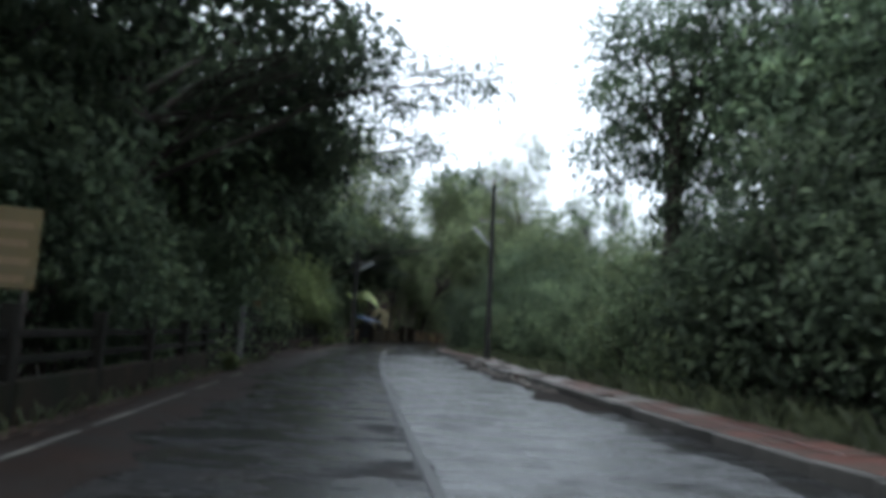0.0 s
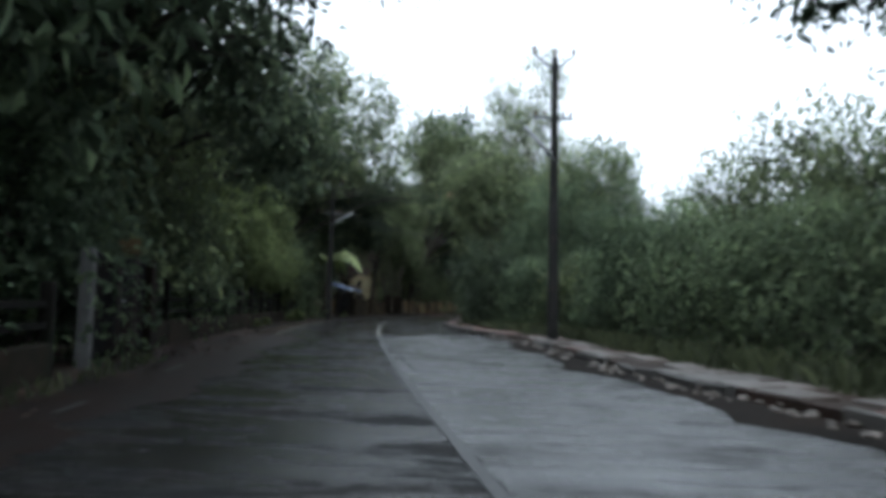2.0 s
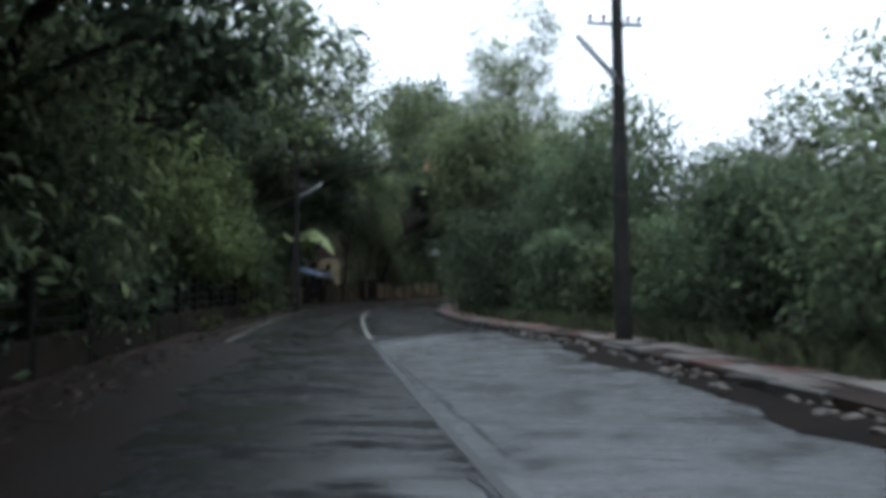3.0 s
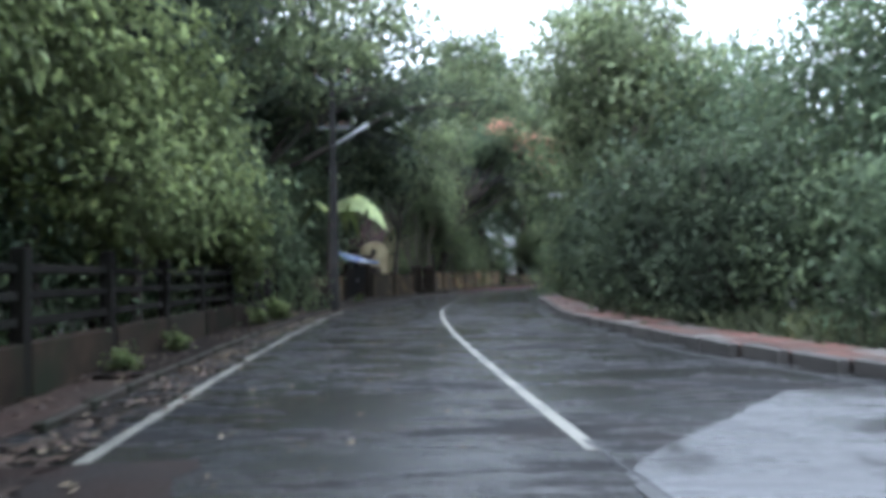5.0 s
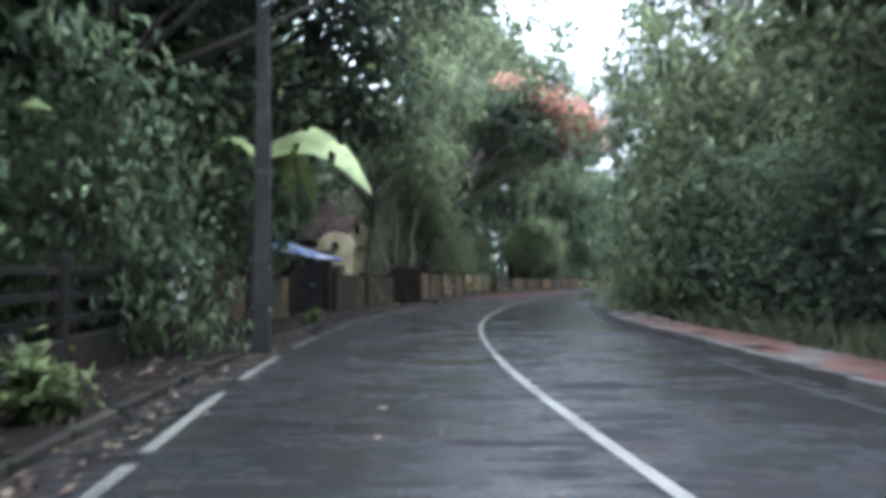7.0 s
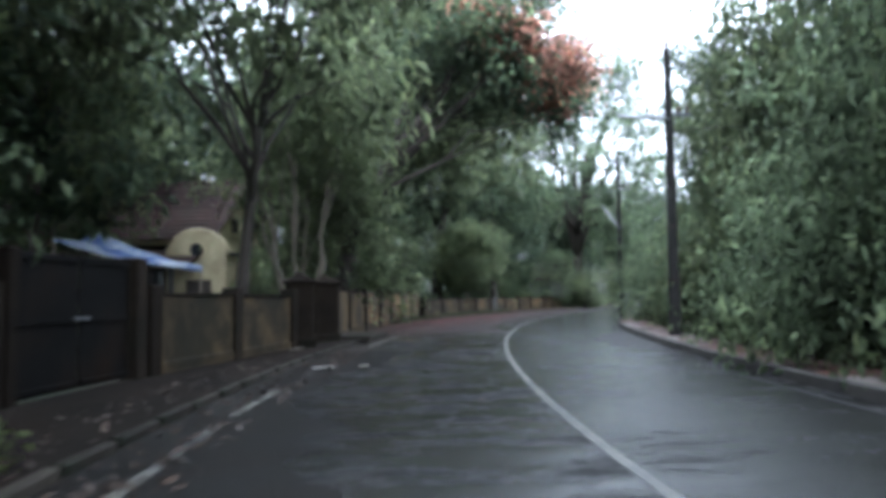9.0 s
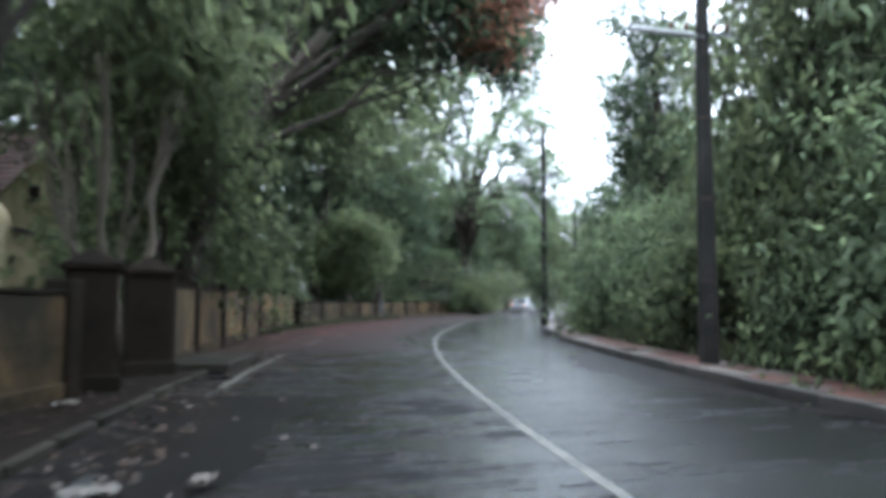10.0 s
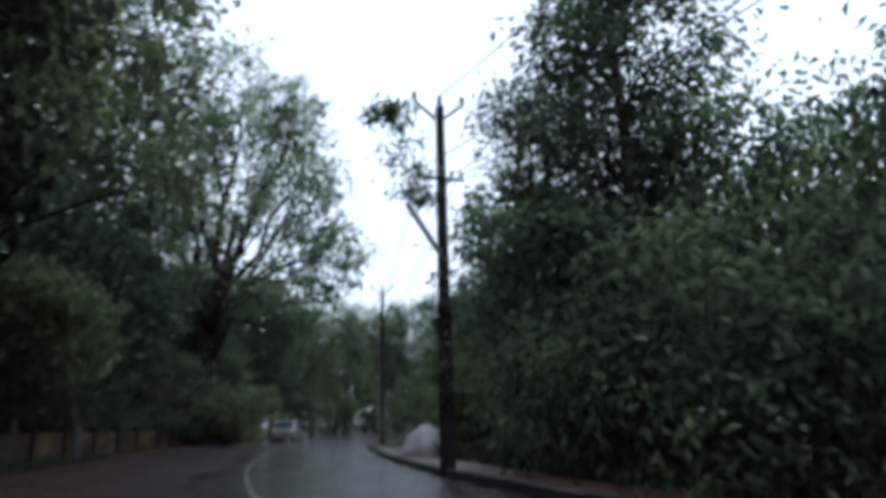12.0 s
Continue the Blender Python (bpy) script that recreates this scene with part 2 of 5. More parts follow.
# the pale stain patches are painted sky glare on wet blue sheeting
M_TARP = surface("blue_tarpaulin", (0.04, 0.08, 0.24), (0.13, 0.20, 0.42), 1.5, 25.0, (0.15, 0.35), relief=0.2, stain=(0.5, 0.55, 0.62), stain_scale=1.0, cover=0.4)
M_SHEET = surface("white_plastic_sheet", (0.25, 0.24, 0.24), (0.42, 0.41, 0.41), 2.0, 20.0, (0.2, 0.45), stain=(0.3, 0.2, 0.17))
M_WHITE = surface("white_house_wall", (0.3, 0.3, 0.29), (0.44, 0.44, 0.42), 1.0, 20.0, (0.5, 0.8), stain=(0.16, 0.15, 0.13), streak=(0.14, 0.13, 0.11))
M_CAR = surface("silver_car_paint", (0.22, 0.23, 0.24), (0.3, 0.31, 0.32), 1.0, 60.0, (0.12, 0.2), metal=0.4, relief=0.01)
M_RUBBER = surface("tyre_rubber", (0.012, 0.012, 0.012), (0.03, 0.03, 0.03), 5.0, 50.0, (0.5, 0.8))
M_STONE = surface("rubble_stone", (0.06, 0.05, 0.042), (0.17, 0.14, 0.115), 3.0, 25.0, (0.3, 0.7), relief=0.6, depth=0.02, vary=0.3)
M_PAPER = surface("wet_litter", (0.09, 0.075, 0.06), (0.22, 0.2, 0.17), 6.0, 40.0, (0.3, 0.6), vary=0.2)

L_DARK = foliage("leaves_dark", (0.030, 0.056, 0.027), (0.085, 0.146, 0.066), 0.36, gain=1.58)
L_MID = foliage("leaves_mid", (0.042, 0.080, 0.034), (0.125, 0.200, 0.084), 0.36, gain=1.3)
L_LIGHT = foliage("leaves_light", (0.065, 0.112, 0.040), (0.185, 0.268, 0.100), 0.38, gain=1.12)
L_BRIGHT = foliage("leaves_bright", (0.075, 0.135, 0.028), (0.195, 0.300, 0.068), 0.40, gain=0.95)
L_FLOWER = foliage("flame_flowers", (0.55, 0.17, 0.07), (0.72, 0.33, 0.17), 0.36, gain=1.15, tone=0.5)
# darkest leaf colour, with the deep shade under the crowns put into it
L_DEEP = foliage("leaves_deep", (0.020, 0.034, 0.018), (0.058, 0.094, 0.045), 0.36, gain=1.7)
L_LITTER = foliage("fallen_leaves", (0.07, 0.048, 0.022), (0.30, 0.25, 0.11), 0.05, odd=(0.46, 0.42, 0.2), gain=0.5)
L_SODDEN = foliage("sodden_leaves", (0.04, 0.026, 0.014), (0.13, 0.09, 0.045), 0.05, gain=0.34)
L_PETAL = foliage("fallen_petals", (0.12, 0.04, 0.025), (0.36, 0.12, 0.075), 0.05, gain=0.42, tone=0.487)
L_BANANA = foliage("banana_leaf", (0.13, 0.20, 0.05), (0.26, 0.36, 0.11), 0.3, rough=0.3)
L_GRASS = foliage("grass_blades", (0.03, 0.05, 0.018), (0.10, 0.14, 0.05), 0.25, gain=0.4)


# ---- mesh helpers ----
class Buf:
    """Gathers vertices and faces of one mesh."""

    def __init__(self):
        self.v, self.f = [], []

    def add(self, vs, fs):
        n = len(self.v)
        self.v += [tuple(p) for p in vs]
        self.f += [tuple(i + n for i in q) for q in fs]
        return self

    def box(self, c, s, m=None):
        x, y, z = (a / 2 for a in s)
        vs = [Vector((c[0] + i * x, c[1] + j * y, c[2] + k * z)) for i in (-1, 1) for j in (-1, 1) for k in (-1, 1)]
        if m:
            vs = [m @ p for p in vs]
        return self.add(vs, [(0, 1, 3, 2), (4, 6, 7, 5), (0, 4, 5, 1), (2, 3, 7, 6), (0, 2, 6, 4), (1, 5, 7, 3)])

    def tube(self, pts, radii, sides=8, caps=True):
        pts = [Vector(p) for p in pts]
        rings = []
        for i, p in enumerate(pts):
            d = (pts[min(i + 1, len(pts) - 1)] - pts[max(i - 1, 0)]).normalized()
            a = d.cross(Vector((0.3, 1, 0.1))).normalized()
            b = d.cross(a)
            rings.append([p + (a * math.cos(k * 2 * math.pi / sides) + b * math.sin(k * 2 * math.pi / sides)) * radii[i] for k in range(sides)])
        vs = [q for r in rings for q in r]
        fs = [(i * sides + k, i * sides + (k + 1) % sides, (i + 1) * sides + (k + 1) % sides, (i + 1) * sides + k) for i in range(len(pts) - 1) for k in range(sides)]
        if caps:
            fs += [tuple(range(sides))[::-1], tuple(range((len(pts) - 1) * sides, len(pts) * sides))]
        return self.add(vs, fs)

    def strip(self, left, right, z0, z1):
        """A slab between two plan lines, from z0 up to z1."""
        n = len(left)
        vs = []
        for l, r in zip(left, right):
            vs += [(l[0], l[1], z0), (r[0], r[1], z0), (l[0], l[1], z1), (r[0], r[1], z1)]
        fs = []
        for i in range(n - 1):
            a, b = 4 * i, 4 * i + 4
            fs += [(a + 2, a + 3, b + 3, b + 2), (a, b, b + 1, a + 1), (a, a + 2, b + 2, b), (a + 1, b + 1, b + 3, a + 3)]
        e = 4 * (n - 1)
        fs += [(0, 1, 3, 2), (e, e + 2, e + 3, e + 1)]
        return self.add(vs, fs)


def to_mesh(name, buf, mat, bevel=0.0, smooth=False):
    me = bpy.data.meshes.new(name)
    me.from_pydata(buf.v, [], buf.f)
    bm = bmesh.new()
    bm.from_mesh(me)
    if bevel:
        bmesh.ops.bevel(bm, geom=list(bm.edges), offset=bevel, segments=1, affect="EDGES", clamp_overlap=True)
    bmesh.ops.recalc_face_normals(bm, faces=list(bm.faces))
    bm.to_mesh(me)
    bm.free()
    if smooth:
        me.polygons.foreach_set("use_smooth", [True] * len(me.polygons))
    me.materials.append(mat)
    return me


def part(name, buf, mat, parent, label="", bevel=0.0, smooth=False):
    me = buf if isinstance(buf, bpy.types.Mesh) else to_mesh(name, buf, mat, bevel, smooth)
    ob = new(name, me)
    ob.parent = parent
    return tagged(ob, label) if label else ob


def thing(name, m, label, category, group="", kind=""):
    ob = new(name)
    ob.empty_display_size = 0.2
    ob.matrix_basis = m
    return tagged(ob, label, category, group, kind)


def single(name, buf, mat, label, category, group="", kind="", bevel=0.0, smooth=False, m=None):
    ob = new(name, to_mesh(name, buf, mat, bevel, smooth))
    if m:
        ob.matrix_basis = m
    return tagged(ob, label, category, group, kind)


def scaled(x, y, z=0.0, turn=0.0, s=1.0, sz=None):
    return pose(x, y, z, 0, 0, turn) @ Matrix.Diagonal((s, s, sz or s, 1))


# ---- the road's line ----
LINE_Y = [-40, 0, 8, 16, 24, 32, 40, 48, 56, 64, 72, 80, 88, 96, 104, 112, 120, 128, 136, 144, 152, 160]
LINE_X = [10.8, 0.74, -1.24, -3.16, -4.99, -6.68, -8.21, -9.52, -10.43, -10.56, -9.76, -8.28, -6.15, -3.27, 0.35, 4.8, 9.8, 15.3, 21.4, 29.0, 40.0, 60.0]


def line_x(y):
    i = 0
    while i < len(LINE_Y) - 2 and y > LINE_Y[i + 1]:
        i += 1
    def slope(k):
        a, b = max(k - 1, 0), min(k + 1, len(LINE_Y) - 1)
        return (LINE_X[b] - LINE_X[a]) / (LINE_Y[b] - LINE_Y[a])
    h = LINE_Y[i + 1] - LINE_Y[i]
    u = (y - LINE_Y[i]) / h
    p0, p1, m0, m1 = LINE_X[i], LINE_X[i + 1], slope(i) * h, slope(i + 1) * h
    return p0 * (2 * u**3 - 3 * u**2 + 1) + m0 * (u**3 - 2 * u**2 + u) + p1 * (3 * u**2 - 2 * u**3) + m1 * (u**3 - u**2)


def heading(y):
    return math.atan2(line_x(y + 0.5) - line_x(y - 0.5), 1.0)


def at(y, off):
    """The plan place beside the point y of the centre line, off metres to its right."""
    a = heading(y)
    return (line_x(y) + off * math.cos(a), y - off * math.sin(a))


def table(rows, y):
    for (y0, v0), (y1, v1) in zip(rows, rows[1:]):
        if y <= y1:
            return v0 + (v1 - v0) * max(0.0, (y - y0) / (y1 - y0))
    return rows[-1][1]


RIGHT_EDGE = [(-40, 3.78), (8, 3.8), (14, 3.95), (20, 4.05), (24, 3.9), (30, 4.2), (35, 4.5), (42, 3.35), (50, 3.2), (58, 3.8), (66, 3.7), (80, 4.0), (96, 4.1), (110, 4.4), (200, 4.4)]
LEFT_EDGE = [(-40, -4.0), (20, -4.1), (27, -4.9), (36, -4.6), (40, -4.15), (79, -4.15), (84, -4.3), (96, -5.0), (110, -5.0), (200, -4.4)]


def right_edge(y):
    return table(RIGHT_EDGE, y)


def left_edge(y):
    return table(LEFT_EDGE, y)


def span(y0, y1, step):
    n = max(1, round((y1 - y0) / step))
    return [y0 + (y1 - y0) * i / n for i in range(n + 1)]


# ---- ground, road, verges ----
g = Buf()
g.add([(-1500, -1500, -0.06), (1500, -1500, -0.06), (1500, 1500, -0.06), (-1500, 1500, -0.06)], [(0, 1, 2, 3)])
single("ground", g, M_GROUND, "dark wet forest soil with patches of moss and grass", "ground", kind="structure")

ys = span(-40, 160, 1.0)
road = single("road", Buf().strip([at(y, left_edge(y)) for y in ys], [at(y, right_edge(y)) for y in ys], -0.3, 0.0), M_ROAD,
              "rain-soaked dark asphalt road with puddles", "road", kind="structure")

q = span(-40, 38.6, 0.35)
single("resurfaced_lane", Buf().strip([at(y, min(2.6, 0.02 + max(0, y - 36.3) * 1.1) + 0.07 * math.sin(y * 1.7) * math.sin(y * 0.6) + 0.05 * math.sin(y * 7.3) * math.cos(y * 3.1)) for y in q], [at(y, right_edge(y) - 0.4 - 0.3 * abs(math.sin(y * 0.9))) for y in q], -0.2, 0.004), M_LANE, "paler resurfaced lane, wet and pitted", "road", kind="structure")
crs = np.random.RandomState(77)
for c0, c1, drift in ((-6, 12, 0.22), (13, 24.5, 0.16), (25, 37, 0.3)):
    q = span(c0, c1, 0.3)
    way = np.cumsum(crs.normal(0, 0.025, len(q)))
    wide = 0.012 + 0.03 * crs.rand(len(q))
    single("road_crack", Buf().strip([at(y, drift + a - b) for y, a, b in zip(q, way, wide)], [at(y, drift + a + b) for y, a, b in zip(q, way, wide)], -0.01, 0.0075), M_RUBBER, "dark ragged crack along the road joint", "crack", kind="structure")
cl = span(-20, 159, 0.8)
single("centre_line", Buf().strip([at(y, -0.06) for y in cl if 36 < y <= 57], [at(y, 0.06) for y in cl if 36 < y <= 57], -0.01, 0.005), M_LINE,
       "white painted centre line on wet asphalt", "road marking", kind="structure")
mid_line = [y for y in cl if 56.2 < y <= 69]
single("worn_centre_line", Buf().strip([at(y, -0.055) for y in mid_line], [at(y, 0.055) for y in mid_line], -0.01, 0.005), M_LINE_WORN, "worn broken white centre line on wet asphalt", "road marking", kind="structure")
single("old_centre_line", Buf().strip([at(y, -0.05) for y in cl if y >= 68.2], [at(y, 0.05) for y in cl if y >= 68.2], -0.01, 0.005), M_LINE_OLD,
       "faded white centre line curving along wet asphalt", "road marking", kind="structure")
single("worn_centre_line", Buf().strip([at(y, -0.05) for y in cl if y <= 36], [at(y, 0.05) for y in cl if y <= 36], -0.01, 0.009), M_LINE_FAINT,
       "worn pale centre line along a road joint", "road marking", kind="structure")
for a, b, mat in ((-10, -2, M_LINE_WORN), (1.2, 4.4, M_LINE_WORN), (5.0, 8.1, M_LINE_WORN), (8.5, 12.6, M_LINE_WORN), (13.4, 15.4, M_LINE_WORN), (16.6, 18.2, M_LINE_WORN), (20.4, 21.2, M_LINE_FAINT), (24.4, 25.6, M_LINE_FAINT), (37, 42.3, M_LINE), (42.7, 50.5, M_LINE_OLD), (50.9, 53.5, M_LINE), (54.5, 57.0, M_LINE), (58.2, 62, M_LINE_WORN), (62.8, 66.4, M_LINE_WORN), (67.2, 69.2, M_LINE), (71, 72.4, M_LINE_FAINT), (76.3, 77.0, M_LINE_FAINT), (77.3, 83.2, M_LINE), (86.5, 88.5, M_LINE_WORN), (91, 92.5, M_LINE_WORN)):
    q = span(a, b, 1.0)
    single("edge_line", Buf().strip([at(y, -3.64 + table([(30, 0.0), (36, 0.14), (50, 0.14), (58, 0.0)], y)) for y in q], [at(y, (-3.53 if y > 30 else -3.56) + table([(30, 0.0), (36, 0.14), (50, 0.14), (58, 0.0)], y)) for y in q], -0.01, 0.009), mat, "broken white edge line beside the gutter", "road marking", kind="structure")
for a, b in ((38, 56), (64, 72)):
    q = span(a, b, 1.0)
    single("edge_line", Buf().strip([at(y, right_edge(y) - 0.42) for y in q], [at(y, right_edge(y) - 0.35) for y in q], -0.01, 0.006), M_LINE_FAINT, "thin worn white edge line near the kerb", "road marking", kind="structure")

q = span(62, 118, 0.5)
single("wet_lane", Buf().strip([at(y, 0.04) for y in q], [at(y, right_edge(y) - 0.12 - 0.25 * abs(math.sin(y * 0.31)) - 0.05 * math.sin(y * 2.3)) for y in q], -0.1, 0.003), M_POOLED, "lane under a shining film of rainwater", "road", kind="structure")

# verge of red dirt between the road and the walls
q = span(-40, 41, 1.5)
single("verge", Buf().strip([at(y, -7.5) for y in q], [at(y, left_edge(y)) for y in q], -0.3, 0.018), M_DIRT, "wet red-brown dirt shoulder", "verge", kind="structure")
q = span(79.6, 160, 1.0)
single("verge", Buf().strip([at(y, -12.0) for y in q], [at(y, left_edge(y)) for y in q], -0.3, 0.022), M_DIRT, "wet red-brown dirt shoulder strewn with petals", "verge", kind="structure")
q = span(-40, 160, 1.0)
single("verge", Buf().strip([at(y, right_edge(y) + 1.28) for y in q], [at(y, right_edge(y) + 4.0) for y in q], -0.3, 0.05), M_GROUND, "dark leafy bank under the hedge", "verge", kind="structure")
q2 = span(12, 36, 0.6)
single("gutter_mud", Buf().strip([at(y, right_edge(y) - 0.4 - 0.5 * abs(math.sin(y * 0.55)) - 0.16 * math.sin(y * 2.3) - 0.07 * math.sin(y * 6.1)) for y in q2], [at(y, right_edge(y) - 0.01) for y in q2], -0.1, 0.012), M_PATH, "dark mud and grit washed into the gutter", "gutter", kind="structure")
# outer strips are mud; the middle one paints tree shade onto the left lane
for m0, m1, inner, wav, mat in ((-8, 37, -2.75, 0.45, M_MUD), (57, 76.5, -2.5, 0.6, M_LANE_SHADE), (84, 122, -0.9, 0.5, M_MUD)):
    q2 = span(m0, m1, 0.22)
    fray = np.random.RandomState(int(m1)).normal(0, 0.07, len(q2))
    single("mud_film", Buf().strip([at(y, left_edge(y) - 0.02) for y in q2], [at(y, inner + wav * math.sin(y * 0.43) * math.sin(y * 0.19 + 1) + 0.16 * math.sin(y * 2.1) + 0.08 * math.sin(y * 5.3) + k) for y, k in zip(q2, fray)], -0.1, 0.004), mat, "thin mud film over the lane, in one stretch painted tree shade", "mud", kind="structure")
# gutter-side strip: brown silt, with the hedge's dark reflection painted in
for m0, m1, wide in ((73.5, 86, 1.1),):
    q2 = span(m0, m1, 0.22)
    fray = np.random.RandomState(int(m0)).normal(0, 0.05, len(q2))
    single("mud_film", Buf().strip([at(y, right_edge(y) - wide * min(1.0, (y - m0) / 5 + 0.2, (m1 - y) / 5 + 0.2) - 0.3 * math.sin(y * 0.57) - 0.12 * math.sin(y * 2.3) + k) for y, k in zip(q2, fray)], [at(y, right_edge(y) - 0.01) for y in q2], -0.1, 0.0042), M_LANE_SHADE, "thin dark strip of silt and painted hedge reflection along the gutter", "mud", kind="structure")
# beds of the two footpaths
single("footpath_right", Buf().strip([at(y, right_edge(y) + 0.14) for y in q], [at(y, right_edge(y) + 1.28) for y in q], -0.3, 0.10), M_DIRT, "footpath bed of wet red earth beside the road", "footpath", kind="structure")
fr = scene.objects["footpath_right"]
q = span(41, 79.4, 1.2)


def wall_off(y):
    return table([(27, -5.2), (42, -5.2), (50, -5.25), (54, -5.4), (60, -6.2), (64, -6.6), (70, -6.2), (73, -5.9), (77, -5.3), (80, -5.1)], y)


single("footpath_left", Buf().strip([at(y, wall_off(y) + 0.05) for y in q], [at(y, -4.27) for y in q], -0.3, 0.08), M_PATH, "narrow grey footpath with leaf litter and puddles, tree shade painted in", "footpath", kind="structure")


# ---- leaves and wood ----
def leaf_cloud(name, lobes, n, size, seed, mat, clump=0.45, fall=0.5, slim=0.42, inner=0.15):
    """Many small folded leaves in clumps over a set of rounded lobes (x, y, z, rx, ry, rz)."""
    rs = np.random.RandomState(seed)
    lob = np.array(lobes, float)
    w = lob[:, 3] * lob[:, 4] + lob[:, 3] * lob[:, 5]
    nc = max(8, n // 22)
    li = rs.choice(len(lob), nc, p=w / w.sum())
    u = rs.normal(size=(nc, 3))
    u /= np.linalg.norm(u, axis=1)[:, None]
    k = rs.uniform(0.25, 1.0, nc) ** 0.45
    k *= 1 + 0.12 * np.sin(u[:, 0] * 7 + li) * np.cos(u[:, 1] * 6 + 2 * li)
    cc = lob[li, :3] + u * k[:, None] * lob[li, 3:6]
    ci = rs.randint(0, nc, n)
    p = cc[ci] + rs.normal(size=(n, 3)) * np.array([1, 1, 0.65]) * clump * (0.6 + 0.8 * rs.rand(nc)[ci])[:, None]
    d = rs.normal(size=(n, 3)) * 0.8 + u[ci] * 0.5
    d[:, 2] -= fall
    d /= np.linalg.norm(d, axis=1)[:, None]
    s = np.cross(d, rs.normal(size=(n, 3)))
    s /= np.linalg.norm(s, axis=1)[:, None] + 1e-9
    nr = np.cross(d, s)
    turn = np.where((nr * (u[ci] * 0.55 + np.array([0, 0, 0.4]))).sum(1) < 0, -1.0, 1.0)[:, None]
    s, nr = s * turn, nr * turn
    L = size * rs.uniform(0.6, 1.35, n)
    big = rs.rand(n) < inner
    deep = k[ci] < 0.72
    L = np.where(big & deep, L * 1.4, L)
    W = L * slim
    mid = p + d * (L * 0.45)[:, None]
    fold = nr * (W * 0.25)[:, None]
    v = np.empty((n, 4, 3))
    v[:, 0] = p
    v[:, 1] = mid + s * (W / 2)[:, None] + fold
    v[:, 2] = p + d * L[:, None] - nr * (L * 0.12)[:, None]
    v[:, 3] = mid - s * (W / 2)[:, None] + fold
    v = v.reshape(-1, 3)
    v[:, 2] = np.maximum(v[:, 2], 0.04)
    me = bpy.data.meshes.new(name)
    me.vertices.add(4 * n)
    me.vertices.foreach_set("co", v.ravel())
    me.loops.add(4 * n)
    me.loops.foreach_set("vertex_index", np.arange(4 * n, dtype=np.int32))
    me.polygons.add(n)
    me.polygons.foreach_set("loop_start", np.arange(0, 4 * n, 4, dtype=np.int32))
    me.update(calc_edges=True)
    me.validate()
    # leaves of one spray lie much alike, so that it is lit as one soft mass
    nn = nr * 0.32 + u[ci] * 0.6 + rs.normal(size=(n, 3)) * 0.08
    nn[:, 2] += 0.4
    nn /= np.linalg.norm(nn, axis=1)[:, None] + 1e-9
    me.polygons.foreach_set("use_smooth", np.ones(n, dtype=bool))
    me.normals_split_custom_set_from_vertices(np.repeat(nn, 4, axis=0).tolist())
    me.materials.append(mat)
    return me


def bent(a, b, sag, rs, n=5, wob=0.12):
    a, b = Vector(a), Vector(b)
    ln = (b - a).length
    pts = []
    for i in range(n + 1):
        u = i / n
        p = a.lerp(b, u) + Vector((rs.normal(0, wob), rs.normal(0, wob), rs.normal(0, wob * 0.6))) * ln * 0.25 * math.sin(math.pi * u)
        p.z += sag * math.sin(math.pi * u)
        pts.append(p)
    return pts


def wood(height, r0, lobes, seed, lean=(0, 0), fork=0.45, limb=0.4, twigs=2):
    """A tapered trunk with roots flaring at its foot and limbs that run out into the lobes."""
    rs = np.random.RandomState(seed)
    b = Buf()
    n = 8
    tp = []
    for i in range(n + 1):
        u = i / n
        tp.append((lean[0] * u * u + rs.normal(0, 0.05) * height * 0.08 * (0 < u < 1), lean[1] * u * u + rs.normal(0, 0.05) * height * 0.08 * (0 < u < 1), -0.1 + u * height))
    b.tube(tp, [r0 * (1.45 - 0.45 * min(1, 6 * i / n)) * (1 - 0.62 * i / n) for i in range(n + 1)], 10)
    for lo in lobes:
        u = min(0.95, fork + rs.uniform(0, 0.4))
        k = u * n
        i = int(k)
        st = Vector(tp[i]).lerp(Vector(tp[min(i + 1, n)]), k - i)
        en = Vector(lo[:3])
        pts = bent(st, en, 0.08 * (en - st).length, rs)
        r = r0 * limb * (1 - 0.4 * u)
        b.tube(pts, [r * (1 - 0.8 * j / 5) for j in range(6)], 6)
        for _ in range(twigs):
            j = rs.randint(2, 5)
            e2 = en + Vector(rs.normal(size=3)) * min(lo[3:6]) * 0.75
            b.tube(bent(pts[j], e2, 0.1, rs, 3), [r * 0.4, r * 0.28, r * 0.16, r * 0.06], 5)
    return b


def make_tree(name, label, category, lobes, n, size, seed, leafmat, barkmat, height, r0, lean=(0, 0), fork=0.45, clump=0.45, fall=0.5, slim=0.42, limb=0.4, inner=0.15):
    root = thing(name, pose(0, 0, 0), label, category)
    part("trunk", wood(height, r0, lobes, seed, lean, fork, limb), barkmat, root, smooth=True)
    part("crown", leaf_cloud("crown", lobes, n, size, seed + 1, leafmat, clump, fall, slim, inner), leafmat, root)
    return root


def ring_lobes(seed, n, rad, z0, z1, r, flat=0.7, top=1.0):
    rs = np.random.RandomState(seed)
    out = []
    for i in range(n):
        a = i * 2.4 + rs.uniform(-0.4, 0.4)
        u = (i + 0.5) / n
        k = rad * rs.uniform(0.55, 1.0) * (1 - 0.45 * u * top)
        rr = r * rs.uniform(0.75, 1.2)
        out.append((k * math.cos(a), k * math.sin(a), z0 + (z1 - z0) * u, rr, rr, rr * flat))
    return out


